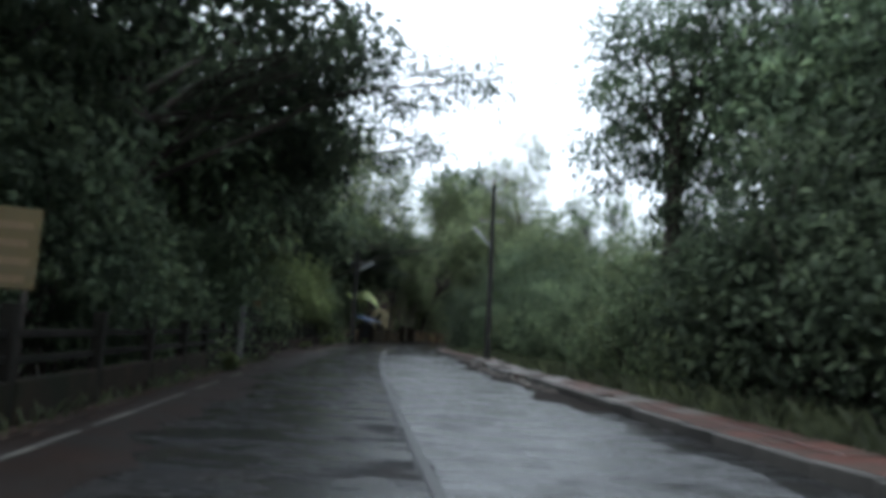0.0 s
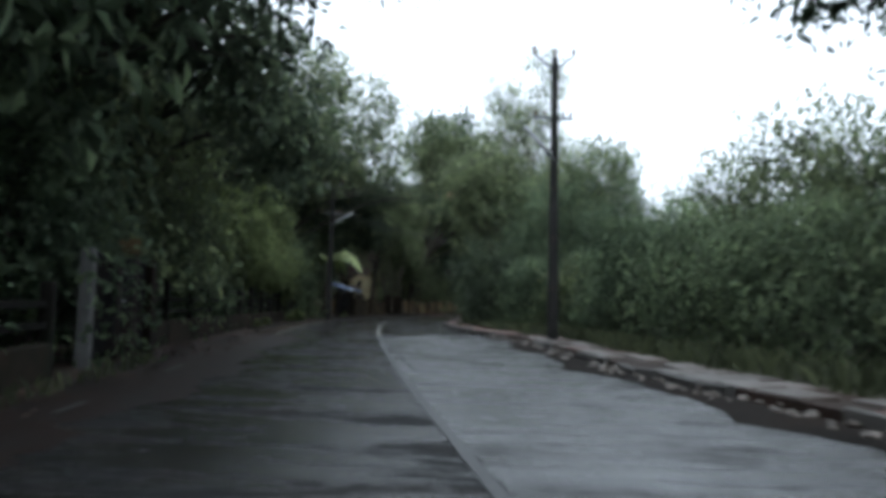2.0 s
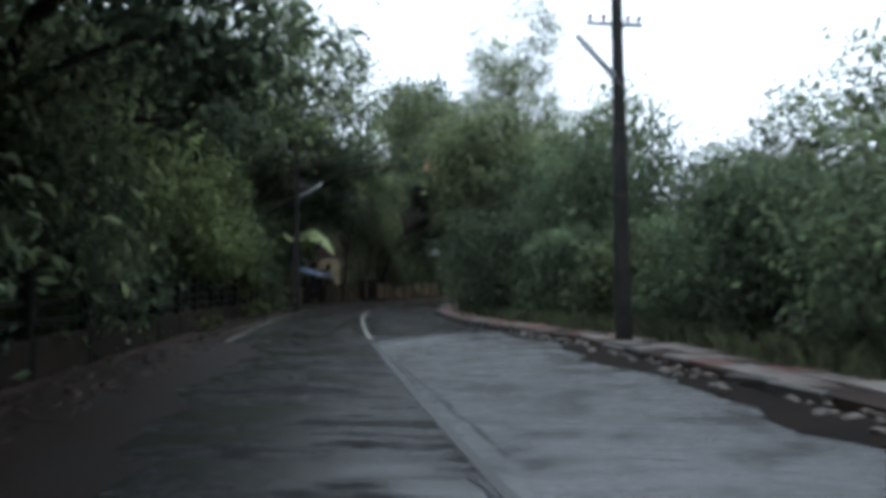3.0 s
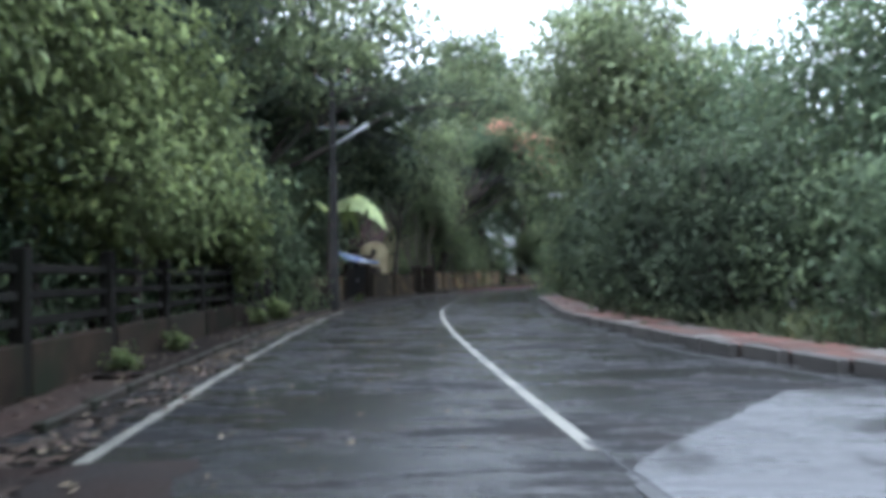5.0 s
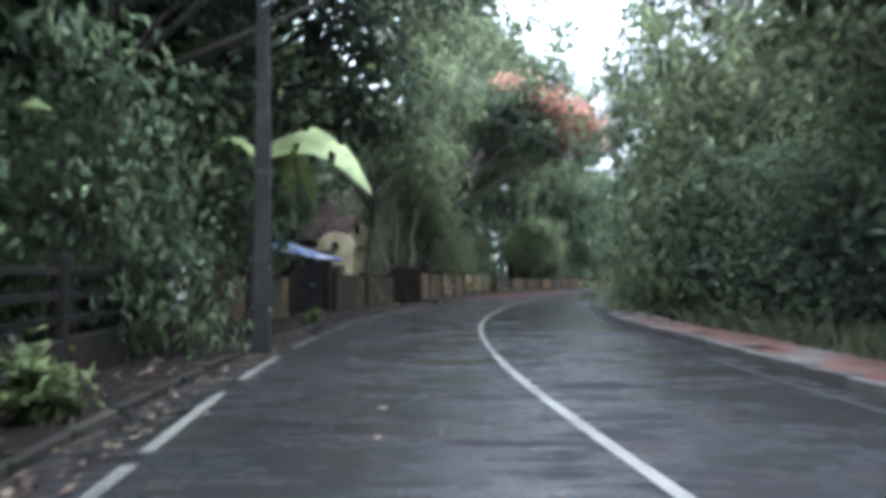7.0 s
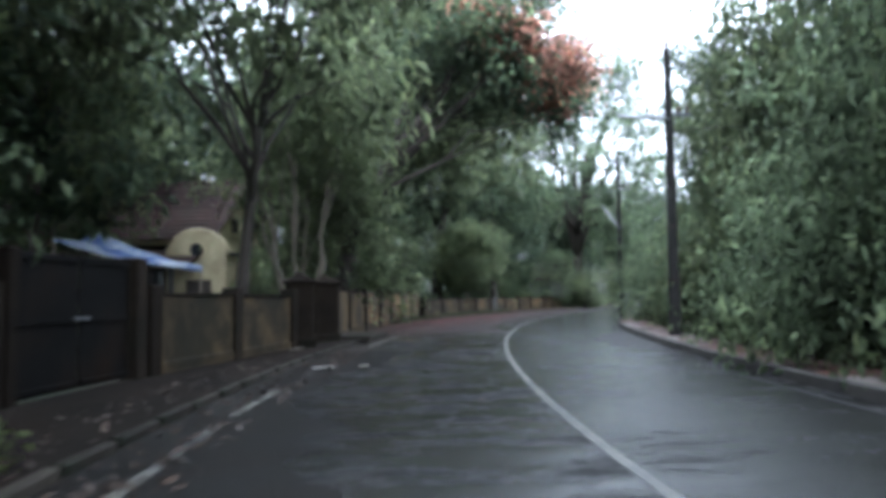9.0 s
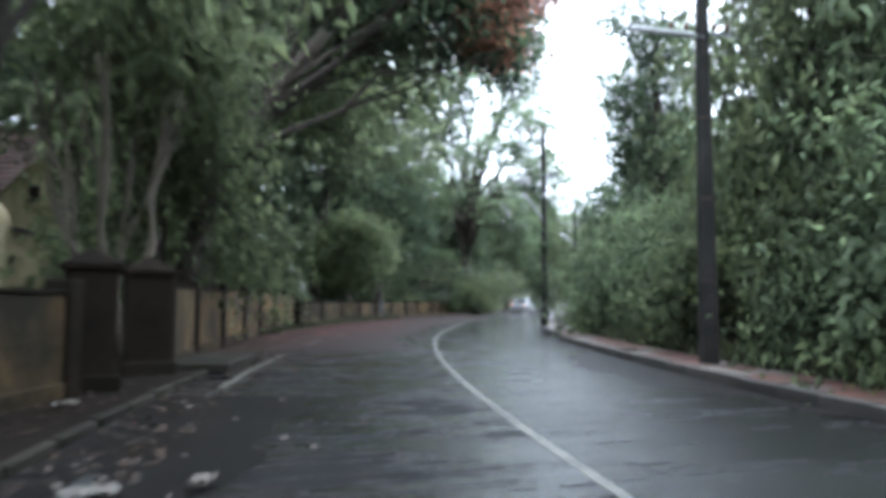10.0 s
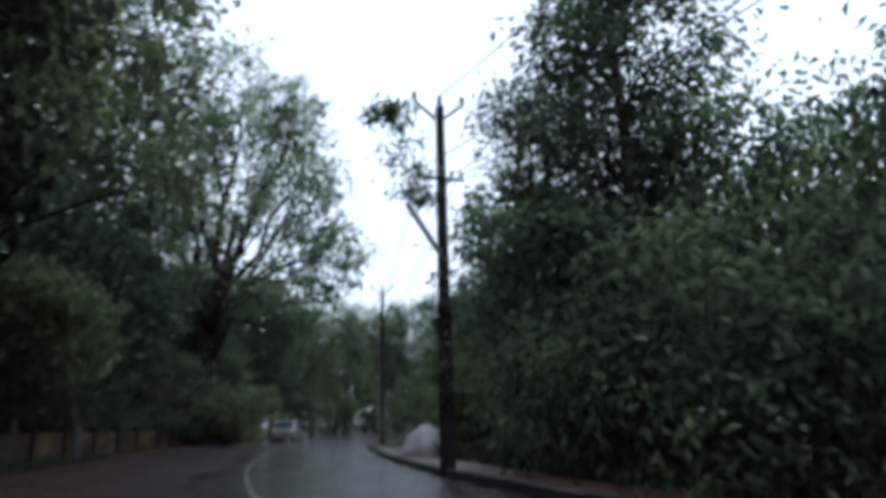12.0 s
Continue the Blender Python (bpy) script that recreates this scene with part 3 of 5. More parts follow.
broad = make_tree("broadleaf_tree", "broad dark green tree with a dense rain-wet crown", "tree", ring_lobes(3, 13, 3.4, 3.6, 10.2, 2.1), 6700, 0.38, 11, L_DARK, M_BARK, 8.5, 0.30)
mango = make_tree("mango_tree", "dense mid green roadside tree with wet drooping leaves", "tree", ring_lobes(7, 12, 3.0, 2.6, 8.0, 1.9), 8300, 0.27, 23, L_MID, M_BARK, 6.6, 0.26, fall=0.9, slim=0.42)
feather = make_tree("feathery_tree", "light green tree with fine hanging sprays of leaves", "tree", ring_lobes(13, 14, 2.7, 1.6, 9.0, 1.7, 0.9), 7000, 0.275, 37, L_LIGHT, M_BARK, 7.6, 0.18, fall=1.1, slim=0.42, clump=0.55)
tall = make_tree("tall_tree", "tall slender tree with an open grey-green crown", "tree", ring_lobes(17, 15, 2.6, 6.0, 19.0, 1.7, 0.8, 0.8), 10500, 0.32, 41, L_DARK, M_BARK, 17.5, 0.30, fork=0.35, clump=0.5, limb=0.3)
spread_lobes = ring_lobes(19, 16, 6.2, 6.2, 11.5, 2.1, 0.55, 0.5)
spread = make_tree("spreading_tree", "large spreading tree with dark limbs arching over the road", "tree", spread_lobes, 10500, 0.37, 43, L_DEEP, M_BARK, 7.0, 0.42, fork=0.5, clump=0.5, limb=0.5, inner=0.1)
vine_lobes = [(0.1, 0, 1.2, 1.3, 1.3, 1.3), (0, 0.2, 3.0, 1.1, 1.1, 1.5), (0.1, 0, 5.0, 1.0, 1.0, 1.5), (0, 0.1, 6.8, 0.9, 0.9, 1.4), (0.1, 0, 8.4, 0.9, 0.9, 1.2)] + [(a, b, c + 0.4, r, r, r * 0.75) for a, b, c, r, _, _ in ring_lobes(29, 12, 3.6, 7.0, 14.0, 2.0)]
vine = make_tree("vine_covered_tree", "tall tree with its trunk wrapped in dark creeper", "tree", vine_lobes, 13500, 0.30, 47, L_DARK, M_BARK, 12.0, 0.55, fork=0.5)
round_t = make_tree("round_tree", "small round mid green tree on a thin pale trunk", "tree", [(0, 0, 3.3, 2.1, 2.1, 1.9), (0.8, 0.3, 4.0, 1.2, 1.2, 1.1), (-0.9, -0.4, 3.0, 1.3, 1.3, 1.2), (0.1, -0.8, 4.2, 1.1, 1.1, 0.9)], 9000, 0.22, 53, L_LIGHT, M_BARK_PALE, 3.3, 0.10, clump=0.35)


def make_bush(name, label, lobes, n, size, seed, mat, **kw):
    root = thing(name, pose(0, 0, 0), label, "bush")
    rs = np.random.RandomState(seed)
    b = Buf()
    for lo in lobes:
        for _ in range(2):
            b.tube(bent((rs.normal(0, 0.15), rs.normal(0, 0.15), -0.05), Vector(lo[:3]) + Vector(rs.normal(size=3)) * 0.3, 0.2, rs, 4), [0.035, 0.03, 0.024, 0.016, 0.008], 5)
    part("stem", b, M_BARK, root, smooth=True)
    part("leaves", leaf_cloud("leaves", lobes, n, size, seed + 1, mat, **kw), mat, root)
    return root


bush_a = make_bush("bush", "dense dark green roadside bush, dripping wet", ring_lobes(61, 8, 1.1, 0.7, 3.2, 1.05, 0.9), 5200, 0.16, 61, L_DARK, clump=0.3, inner=0.15)
bush_b = make_bush("bush", "tangled mid green bush with arching wet sprays", ring_lobes(67, 8, 1.2, 0.6, 3.0, 1.0, 0.85), 4400, 0.155, 67, L_MID, clump=0.32, inner=0.15, fall=0.9, slim=0.45)
bush_c = make_bush("bush", "light green bushy undergrowth beside the footpath", ring_lobes(71, 7, 1.0, 0.5, 2.4, 0.9, 0.85), 3600, 0.165, 71, L_LIGHT, clump=0.3, inner=0.3, slim=0.55)
# bush for the hedge's dark stretches; its shade is in the leaf colour
bush_d = make_bush("bush", "dense green bush with deep shade painted into its leaves", ring_lobes(63, 9, 1.2, 0.6, 3.3, 1.05, 0.9), 5200, 0.16, 63, L_DEEP, clump=0.3, inner=0.3)
bush_s = make_bush("weed", "small bright green weed growing at the kerb", [(0, 0, 0.35, 0.3, 0.3, 0.3), (0.2, 0.1, 0.3, 0.25, 0.25, 0.25)], 500, 0.15, 73, L_BRIGHT, clump=0.1, fall=0.2)
leafy = make_bush("big_leaf_shrub", "shrub with large bright green leaves hanging over the fence", ring_lobes(79, 8, 0.75, 1.5, 3.3, 0.6, 0.7), 3600, 0.19, 79, L_BRIGHT, clump=0.32, fall=0.4, slim=0.62, inner=0.0)
bright_t = make_tree("overhanging_tree", "leafy tree with fresh green foliage hanging over the fence", "tree", ring_lobes(83, 11, 2.0, 2.4, 6.0, 1.25, 0.75), 16500, 0.165, 83, L_BRIGHT, M_BARK, 4.6, 0.14, clump=0.35, fall=0.9, slim=0.46, inner=0.0)
pale_t = make_tree("pale_trunk_tree", "tree with a forked pale trunk at the hedge", "tree", ring_lobes(89, 11, 2.6, 4.6, 9.5, 1.7, 0.8), 7500, 0.28, 89, L_LIGHT, M_BARK_PALE, 6.5, 0.17, lean=(0.3, 0.2), fork=0.4, limb=0.5)
sparse_lobes = [(2.4, 0, 8.2, 1.5, 1.2, 0.8), (4.6, 0.6, 9.0, 1.5, 1.2, 0.7), (6.6, -0.3, 9.3, 1.4, 1.1, 0.7), (8.4, 0.8, 9.1, 1.2, 1.0, 0.6), (9.8, -0.5, 8.6, 0.9, 0.8, 0.5), (5.6, -1.9, 8.4, 1.2, 1.0, 0.6), (7.6, 2.2, 8.6, 1.1, 1.0, 0.6), (-1.5, 1.0, 8.8, 1.8, 1.8, 1.1), (-0.5, -1.8, 7.8, 1.7, 1.7, 1.0)]
boughs = make_tree("overhanging_bough_tree", "old tree with thin open boughs reaching across the road", "tree", sparse_lobes, 4600, 0.26, 107, L_DEEP, M_BARK, 7.6, 0.30, fork=0.62, clump=0.32, fall=0.9, slim=0.3, limb=0.42, inner=0.0)
shade = make_tree("shade_tree", "old shade tree with a dense dark crown above the wall", "tree", ring_lobes(113, 14, 4.2, 4.8, 9.4, 1.9, 0.7, 0.6), 7600, 0.30, 113, L_LIGHT, M_BARK, 6.4, 0.17, lean=(1.0, 0.2), fork=0.42, limb=0.5)
# light leaf material here puts the pale distance haze into the crown's colour
arch_l = make_tree("leaning_tree", "tall tree leaning out over the road, leaves lightened as painted haze", "tree", [(a + 2.6, b, c, r, r2, r3) for a, b, c, r, r2, r3 in ring_lobes(127, 16, 4.4, 7.5, 15.6, 2.1, 0.75, 0.6)], 9600, 0.31, 127, L_LIGHT, M_BARK, 13.0, 0.34, lean=(2.2, 0), fork=0.4, limb=0.36)
arch_r = make_tree("leaning_tree", "tall pale green tree arching over the footpath and road", "tree", [(a - 1.6, b, c, r, r2, r3) for a, b, c, r, r2, r3 in ring_lobes(131, 16, 4.4, 6.0, 15.2, 2.0, 0.75, 0.6)], 10000, 0.29, 131, L_LIGHT, M_BARK_PALE, 12.5, 0.30, lean=(-1.4, 0), fork=0.4, limb=0.36, fall=0.9, slim=0.32)
rain_t = make_tree("rain_tree", "great spreading tree with dark open boughs over the bend", "tree", [(a - 0.3, b - 4.0, c, r, r2, r3) for a, b, c, r, r2, r3 in ring_lobes(137, 22, 6.8, 5.0, 18.0, 2.6, 0.72, 0.55)], 20000, 0.34, 137, L_MID, M_BARK, 11.5, 0.48, lean=(0.4, -2.6), fork=0.28, limb=0.5)
shrub_a = make_bush("tall_shrub", "tall dense dark green shrub behind the bushes", ring_lobes(141, 10, 2.2, 1.2, 6.0, 1.9, 0.9), 8600, 0.175, 141, L_DARK, clump=0.4, inner=0.1)
shrub_b = make_bush("tall_shrub", "tall tangled mid green shrub hung with creeper", ring_lobes(143, 10, 2.3, 1.1, 5.6, 1.9, 0.85), 5700, 0.205, 143, L_MID, clump=0.42, inner=0.2, fall=0.9, slim=0.48)
shrub_c = make_bush("tall_shrub", "tall light green shrub with soft wet foliage", ring_lobes(149, 10, 2.1, 1.0, 5.2, 1.8, 0.85), 5700, 0.21, 149, L_LIGHT, clump=0.42, inner=0.2, fall=0.8, slim=0.6)



def make_clump_tree(name, label, lobes, stems, n, size, seed, leafmat, barkmat):
    """Several thin stems that fan out from one foot, each under its own boughs."""
    root = thing(name, pose(0, 0, 0), label, "tree")
    rs = np.random.RandomState(seed)
    for k in range(stems):
        a = k * 2 * math.pi / stems + rs.uniform(-0.3, 0.3)
        foot = Vector((0.16 * math.cos(a), 0.16 * math.sin(a), -0.1))
        head = Vector((rs.uniform(0.9, 1.7) * math.cos(a), rs.uniform(0.9, 1.7) * math.sin(a), rs.uniform(4.4, 5.6)))
        pts = bent(foot, head, -0.25, rs, 6, 0.1)
        b = Buf().tube(pts, [0.10, 0.085, 0.075, 0.066, 0.056, 0.046, 0.034], 8)
        for lo in sorted(lobes, key=lambda c: (c[0] - head.x) ** 2 + (c[1] - head.y) ** 2)[:3]:
            b.tube(bent(pts[rs.randint(3, 6)], lo[:3], 0.2, rs, 4), [0.045, 0.036, 0.026, 0.018, 0.008], 6)
        part("stem", b, barkmat, root, smooth=True)
    part("crown", leaf_cloud("crown", lobes, n, size, seed + 1, leafmat, 0.4, 0.8, 0.36), leafmat, root)
    return root


clump_t = make_clump_tree("multi_stemmed_tree", "small tree with several thin pale stems fanning from its foot", ring_lobes(151, 12, 2.3, 4.4, 8.4, 1.35, 0.8), 6, 8000, 0.24, 151, L_LIGHT, M_BARK_PALE)

USED = set()


def plant(src, x, y, turn=0.0, s=1.0, sz=None, z=0.0, group=""):
    m = scaled(x, y, z, turn, s, sz)
    if src.name not in USED:
        USED.add(src.name)
        src.matrix_basis = m
        ob = src
    else:
        ob = copy_thing(src, pose(0, 0, 0))
        ob.matrix_basis = m
    return tagged(ob, group=group) if group else ob


rng = random.Random(5)


def row(kinds, y0, y1, step, off, s, jitter=0.5, sz=None, group=""):
    for y in span(y0, y1, step):
        o = off(y) if callable(off) else off
        x, yy = at(y, o + rng.uniform(-jitter, jitter))
        plant(rng.choice(kinds), x, yy + rng.uniform(-0.5, 0.5), rng.uniform(0, 360), s * rng.uniform(0.85, 1.2), None if sz is None else sz * rng.uniform(0.85, 1.15), group=group)


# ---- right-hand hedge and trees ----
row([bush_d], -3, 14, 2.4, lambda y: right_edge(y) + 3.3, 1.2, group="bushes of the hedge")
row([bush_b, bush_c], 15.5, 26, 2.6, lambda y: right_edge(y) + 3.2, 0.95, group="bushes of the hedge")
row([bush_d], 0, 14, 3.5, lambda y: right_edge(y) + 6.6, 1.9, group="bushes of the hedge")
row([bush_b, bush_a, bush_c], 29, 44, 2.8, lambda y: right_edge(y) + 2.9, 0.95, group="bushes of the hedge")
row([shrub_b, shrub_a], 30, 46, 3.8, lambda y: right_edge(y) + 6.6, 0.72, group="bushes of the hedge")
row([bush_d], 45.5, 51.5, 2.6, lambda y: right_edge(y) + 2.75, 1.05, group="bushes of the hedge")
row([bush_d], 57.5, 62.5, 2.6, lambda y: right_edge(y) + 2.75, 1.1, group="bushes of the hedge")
row([bush_a, bush_b], 65, 76, 2.8, lambda y: right_edge(y) + 2.65, 1.1, group="bushes of the hedge")
row([shrub_a], 46, 76, 4.2, lambda y: right_edge(y) + 6.0, 1.0, group="bushes of the hedge")
row([bush_b, bush_c, bush_b], 78, 99, 2.9, lambda y: right_edge(y) + 2.65, 1.1, group="bushes of the hedge")
row([bush_b, bush_c], 106.5, 113, 3.0, lambda y: right_edge(y) + 3.0, 1.1, group="bushes of the hedge")
row([shrub_b, shrub_c], 78, 112, 4.2, lambda y: right_edge(y) + 6.0, 0.85, group="bushes of the hedge")
plant(vine, 5.2, 27.2, 30, 0.85, 1.0)
plant(shrub_a, 6.5, 26.8, 0, 0.6, 1.2)
plant(shrub_a, 8.6, 23.5, 90, 0.8, 1.1)
plant(broad, 9.5, 20.0, 140, 1.1)
plant(vine, 10.0, 11.5, 200, 1.0)
plant(vine, 9.6, 26.0, 120, 1.0, 1.12)
row([feather], 31, 47, 5.4, 14.5, 0.74, 1.2, group="trees behind the hedge")
row([feather, feather, mango], 49, 60, 4.4, 10.5, 0.86, 0.8, group="trees behind the hedge")
row([feather, mango], 61, 72, 5.5, 10.2, 0.85, 0.4, 1.05, group="trees behind the hedge")
plant(arch_r, *at(66.5, 8.4), 0, 0.92)
plant(shrub_c, *at(66.0, 6.6), 70, 0.9, 1.25)
plant(shrub_b, *at(70.0, 6.4), 10, 0.8, 1.15)
plant(feather, -0.5, 79.0, 60, 0.85, 1.15)
plant(arch_r, *at(72.0, 9.0), 25, 0.85, 1.3)
row([feather, mango, feather], 77, 87, 4.6, 11.2, 1.0, 0.6, 1.25, group="trees behind the hedge")
row([feather, mango], 91, 95, 4.0, 12.5, 0.8, 0.6, group="trees behind the hedge")
plant(pale_t, -4.2, 55.2, 0, 1.0)
plant(tall, *at(97.5, 9.2), 40, 0.9, 0.74)
plant(tall, *at(103.0, 9.4), 140, 0.8, 0.66)
row([mango, broad], 101, 122, 6.0, 12.5, 0.95, 0.8, group="trees behind the hedge")

# ---- left-hand trees ----
row([bush_a, bush_b, bush_a], 1, 60, 3.0, lambda y: wall_off(y) - (2.9 if y > 38 else 2.0) if y > 27 else -6.8, 1.15, group="bushes behind the fence")
row([shrub_a], 4, 60, 7.0, -10.5, 1.05, group="bushes behind the fence")
plant(spread, *at(9, -8.0), 20, 1.0)
plant(spread, *at(19, -8.0), 130, 1.1)
plant(spread, *at(28, -7.6), 250, 1.0)
plant(broad, *at(14, -8.2), 60, 0.85)
plant(boughs, *at(20.5, -7.4), 8, 1.0)
plant(boughs, *at(27.0, -7.2), -4, 0.92)
plant(broad, *at(25, -9.0), 200, 1.15)
plant(feather, *at(30, -8.4), 20, 1.0)
plant(spread, *at(34, -7.6), 70, 0.85)
plant(feather, *at(35, -7.6), 70, 0.95)
plant(bright_t, *at(40, -8.2), 200, 1.1, 1.35)
plant(bright_t, *at(43.5, -6.9), 0, 1.05)
plant(bright_t, *at(47.0, -6.6), 120, 0.95)
plant(leafy, *at(49.6, -5.75), 0, 1.0)
plant(mango, *at(46, -11.0), 100, 1.15, 1.4)
plant(mango, *at(52, -9.0), 0, 0.95, 1.3)
plant(bush_b, -16.7, 55.9, 30, 1.0, 1.4)
plant(mango, *at(54.5, -11.5), 130, 0.95, 1.4)
plant(broad, *at(58, -10.5), 50, 1.05, 1.4)
plant(feather, *at(61, -8.8), 90, 1.0)
plant(tall, *at(65, -11.0), 0, 0.9)
plant(broad, *at(67, -11.5), 310, 1.3)
plant(shade, -20.0, 71.0, 200, 0.95, 1.2)
plant(spread, -24.0, 86.5, 160, 0.95)
plant(broad, -29.5, 84.5, 60, 1.2)
plant(shade, -22.6, 82.6, 40, 0.9, 0.95)
plant(broad, -22.5, 76.5, 250, 1.0, 1.15)
plant(arch_l, *at(65.0, -8.0), 0, 1.1, 1.15)
plant(arch_l, *at(56.0, -10.0), 20, 1.0, 1.1)
plant(spread, *at(63.0, -8.4), 100, 0.95)
plant(boughs, *at(59.0, -7.4), 20, 1.0)
plant(spread, *at(47.5, -9.0), 210, 0.9)
plant(broad, *at(60.0, -9.0), 40, 0.95)
plant(mango, *at(65.0, -9.4), 80, 1.0)
plant(shade, -15.3, 76.4, 0, 1.0, 1.35)
plant(clump_t, -14.3, 82.4, 30, 1.0, 1.05)
plant(feather, -13.9, 86.3, 75, 0.9, 0.95)
plant(feather, -13.6, 92.0, 15, 1.0)
plant(mango, -24.4, 83.0, 40, 0.85, 1.15)
plant(shrub_c, -21.5, 100.5, 0, 0.8)
plant(shrub_c, -15.8, 95.0, 100, 0.75)
plant(shrub_b, -20.6, 94.6, 60, 0.9)
plant(shrub_b, -16.3, 90.6, 200, 0.55)
plant(broad, -24.5, 97.5, 10, 1.5)
plant(broad, -30.0, 95.5, 100, 1.5)
plant(broad, -19.5, 102.0, 220, 1.4)
plant(shade, -20.6, 78.0, 300, 0.75, 1.5)
plant(arch_l, -12.0, 102.0, -14, 1.0)
plant(shrub_c, -13.4, 95.2, 0, 0.9)
plant(shrub_c, -12.6, 99.5, 120, 0.85)
plant(shrub_c, -11.3, 104.0, 220, 0.9)
plant(mango, -13.5, 110.0, 30, 1.1, 1.4)
plant(arch_l, -6.8, 112.9, -25, 1.2, 1.3)
plant(broad, -15.5, 100.5, 160, 1.35)
plant(round_t, -4.6, 111.9, 0, 1.3)
plant(broad, -11.0, 108.0, 260, 1.7, 2.5)
plant(rain_t, 11.8, 137.5, 0, 1.25, 1.5)
plant(arch_l, -13.2, 91.5, 0, 1.4, 1.25)
plant(arch_l, -12.6, 98.0, -10, 1.05, 1.2)
plant(bush_b, -3.4, 118.8, 40, 1.1)
plant(bush_c, 3.4, 128.2, 140, 0.7)
plant(bush_b, 5.4, 130.2, 200, 0.66)
plant(bush_c, 8.2, 133.0, 60, 0.85)
plant(bush_b, 0.9, 124.8, 80, 0.7)
plant(bush_c, 11.2, 131.6, 250, 0.8)
plant(mango, -8.8, 118.5, 10, 1.25, 1.35)
plant(mango, -13.0, 120.5, 100, 1.3, 1.4)
plant(feather, -4.0, 122.5, 60, 1.0, 1.2)
plant(shrub_c, -2.0, 122.0, 0, 0.8)
plant(shrub_b, 3.0, 130.5, 90, 0.8)
plant(mango, -1.5, 127.5, 45, 1.3)
plant(broad, -1.2, 119.5, 30, 1.2, 1.2)
plant(tall, -12.5, 104.5, 170, 1.2)
plant(bush_b, 7.5, 131.0, 0, 1.6)
plant(bush_c, 10.0, 129.0, 0, 1.3)
plant(feather, 18.0, 148.0, 0, 0.9)
plant(mango, 25.0, 153.0, 60, 1.0)
plant(feather, 32.0, 157.0, 200, 1.2, 1.4)
plant(mango, 39.0, 161.0, 120, 1.3, 1.8)
plant(feather, 12.5, 144.0, 80, 0.8)
plant(mango, 45.0, 163.5, 20, 1.3, 1.9)
plant(broad, 51.5, 166.5, 120, 1.3, 1.65)
plant(mango, 58.0, 170.0, 220, 1.25)
plant(shrub_b, 41.5, 160.5, 0, 1.0)
plant(shrub_c, 48.0, 163.0, 90, 1.0)
plant(shrub_b, 54.5, 166.5, 200, 1.0)
plant(shrub_c, 35.0, 157.0, 40, 0.9)
plant(shrub_b, 28.5, 153.0, 160, 0.9)
plant(shrub_c, 21.5, 149.5, 300, 0.9)
plant(broad, 2.0, 136.5, 15, 1.5, 2.1)
plant(broad, 14.5, 151.0, 80, 1.5)
plant(broad, 23.5, 158.5, 140, 1.6)
plant(broad, 32.5, 165.0, 250, 1.6)

row([bush_a, bush_b], 101, 126, 3.6, -12.0, 1.3, 0.6, group="bushes behind the wall")

# far woods that close the view, and behind the camera
def far_woods(name, line, step, high, seed, label):
    lobes_ = []
    rs = np.random.RandomState(seed)
    for x, y in plan_points(line, step):
        h = high * rs.uniform(0.75, 1.15)
        for z in (0.18, 0.5, 0.8):
            r = step * rs.uniform(0.6, 0.8) * (1.15 - 0.5 * z)
            lobes_.append((x + rs.normal(0, 1.5), y + rs.normal(0, 1.5), h * z, r, r, h * 0.22))
    me = leaf_cloud(name, lobes_, len(lobes_) * 220, 0.92, seed, L_MID, 0.9)
    tagged(new(name, me), label, "woods", "", "stuff")


def plan_points(pts, step):
    out = []
    for (x0, y0), (x1, y1) in zip(pts, pts[1:]):
        n = max(1, round(math.hypot(x1 - x0, y1 - y0) / step))
        out += [(x0 + (x1 - x0) * i / n, y0 + (y1 - y0) * i / n) for i in range(n)]
    return out


far_woods("far_woods", [(-42, -30), (-44, 60), (-48, 120), (-30, 175), (0, 178), (36, 182), (80, 196)], 7.0, 15.0, 201, "distant belt of dark wet trees")
far_woods("far_woods", [(24, -30), (26, 30), (18, 70), (30, 110), (46, 128), (80, 146), (84, 192)], 7.0, 11.0, 203, "distant belt of hazy green trees")
far_woods("far_woods", [(-42, -32), (24, -34)], 7.0, 13.0, 205, "belt of trees where the road begins")
row([broad, mango], 124, 136, 8.0, -15, 1.35, 2.5, group="far trees")
row([mango, feather, broad], 124, 142, 6.0, 12, 1.1, 1.5, group="far trees")
row([broad], -18, -17, 9.0, -9, 1.1, 1.0, group="trees behind the hedge")
row([broad], -18, -17, 9.0, 9, 1.1, 1.0, group="trees behind the hedge")


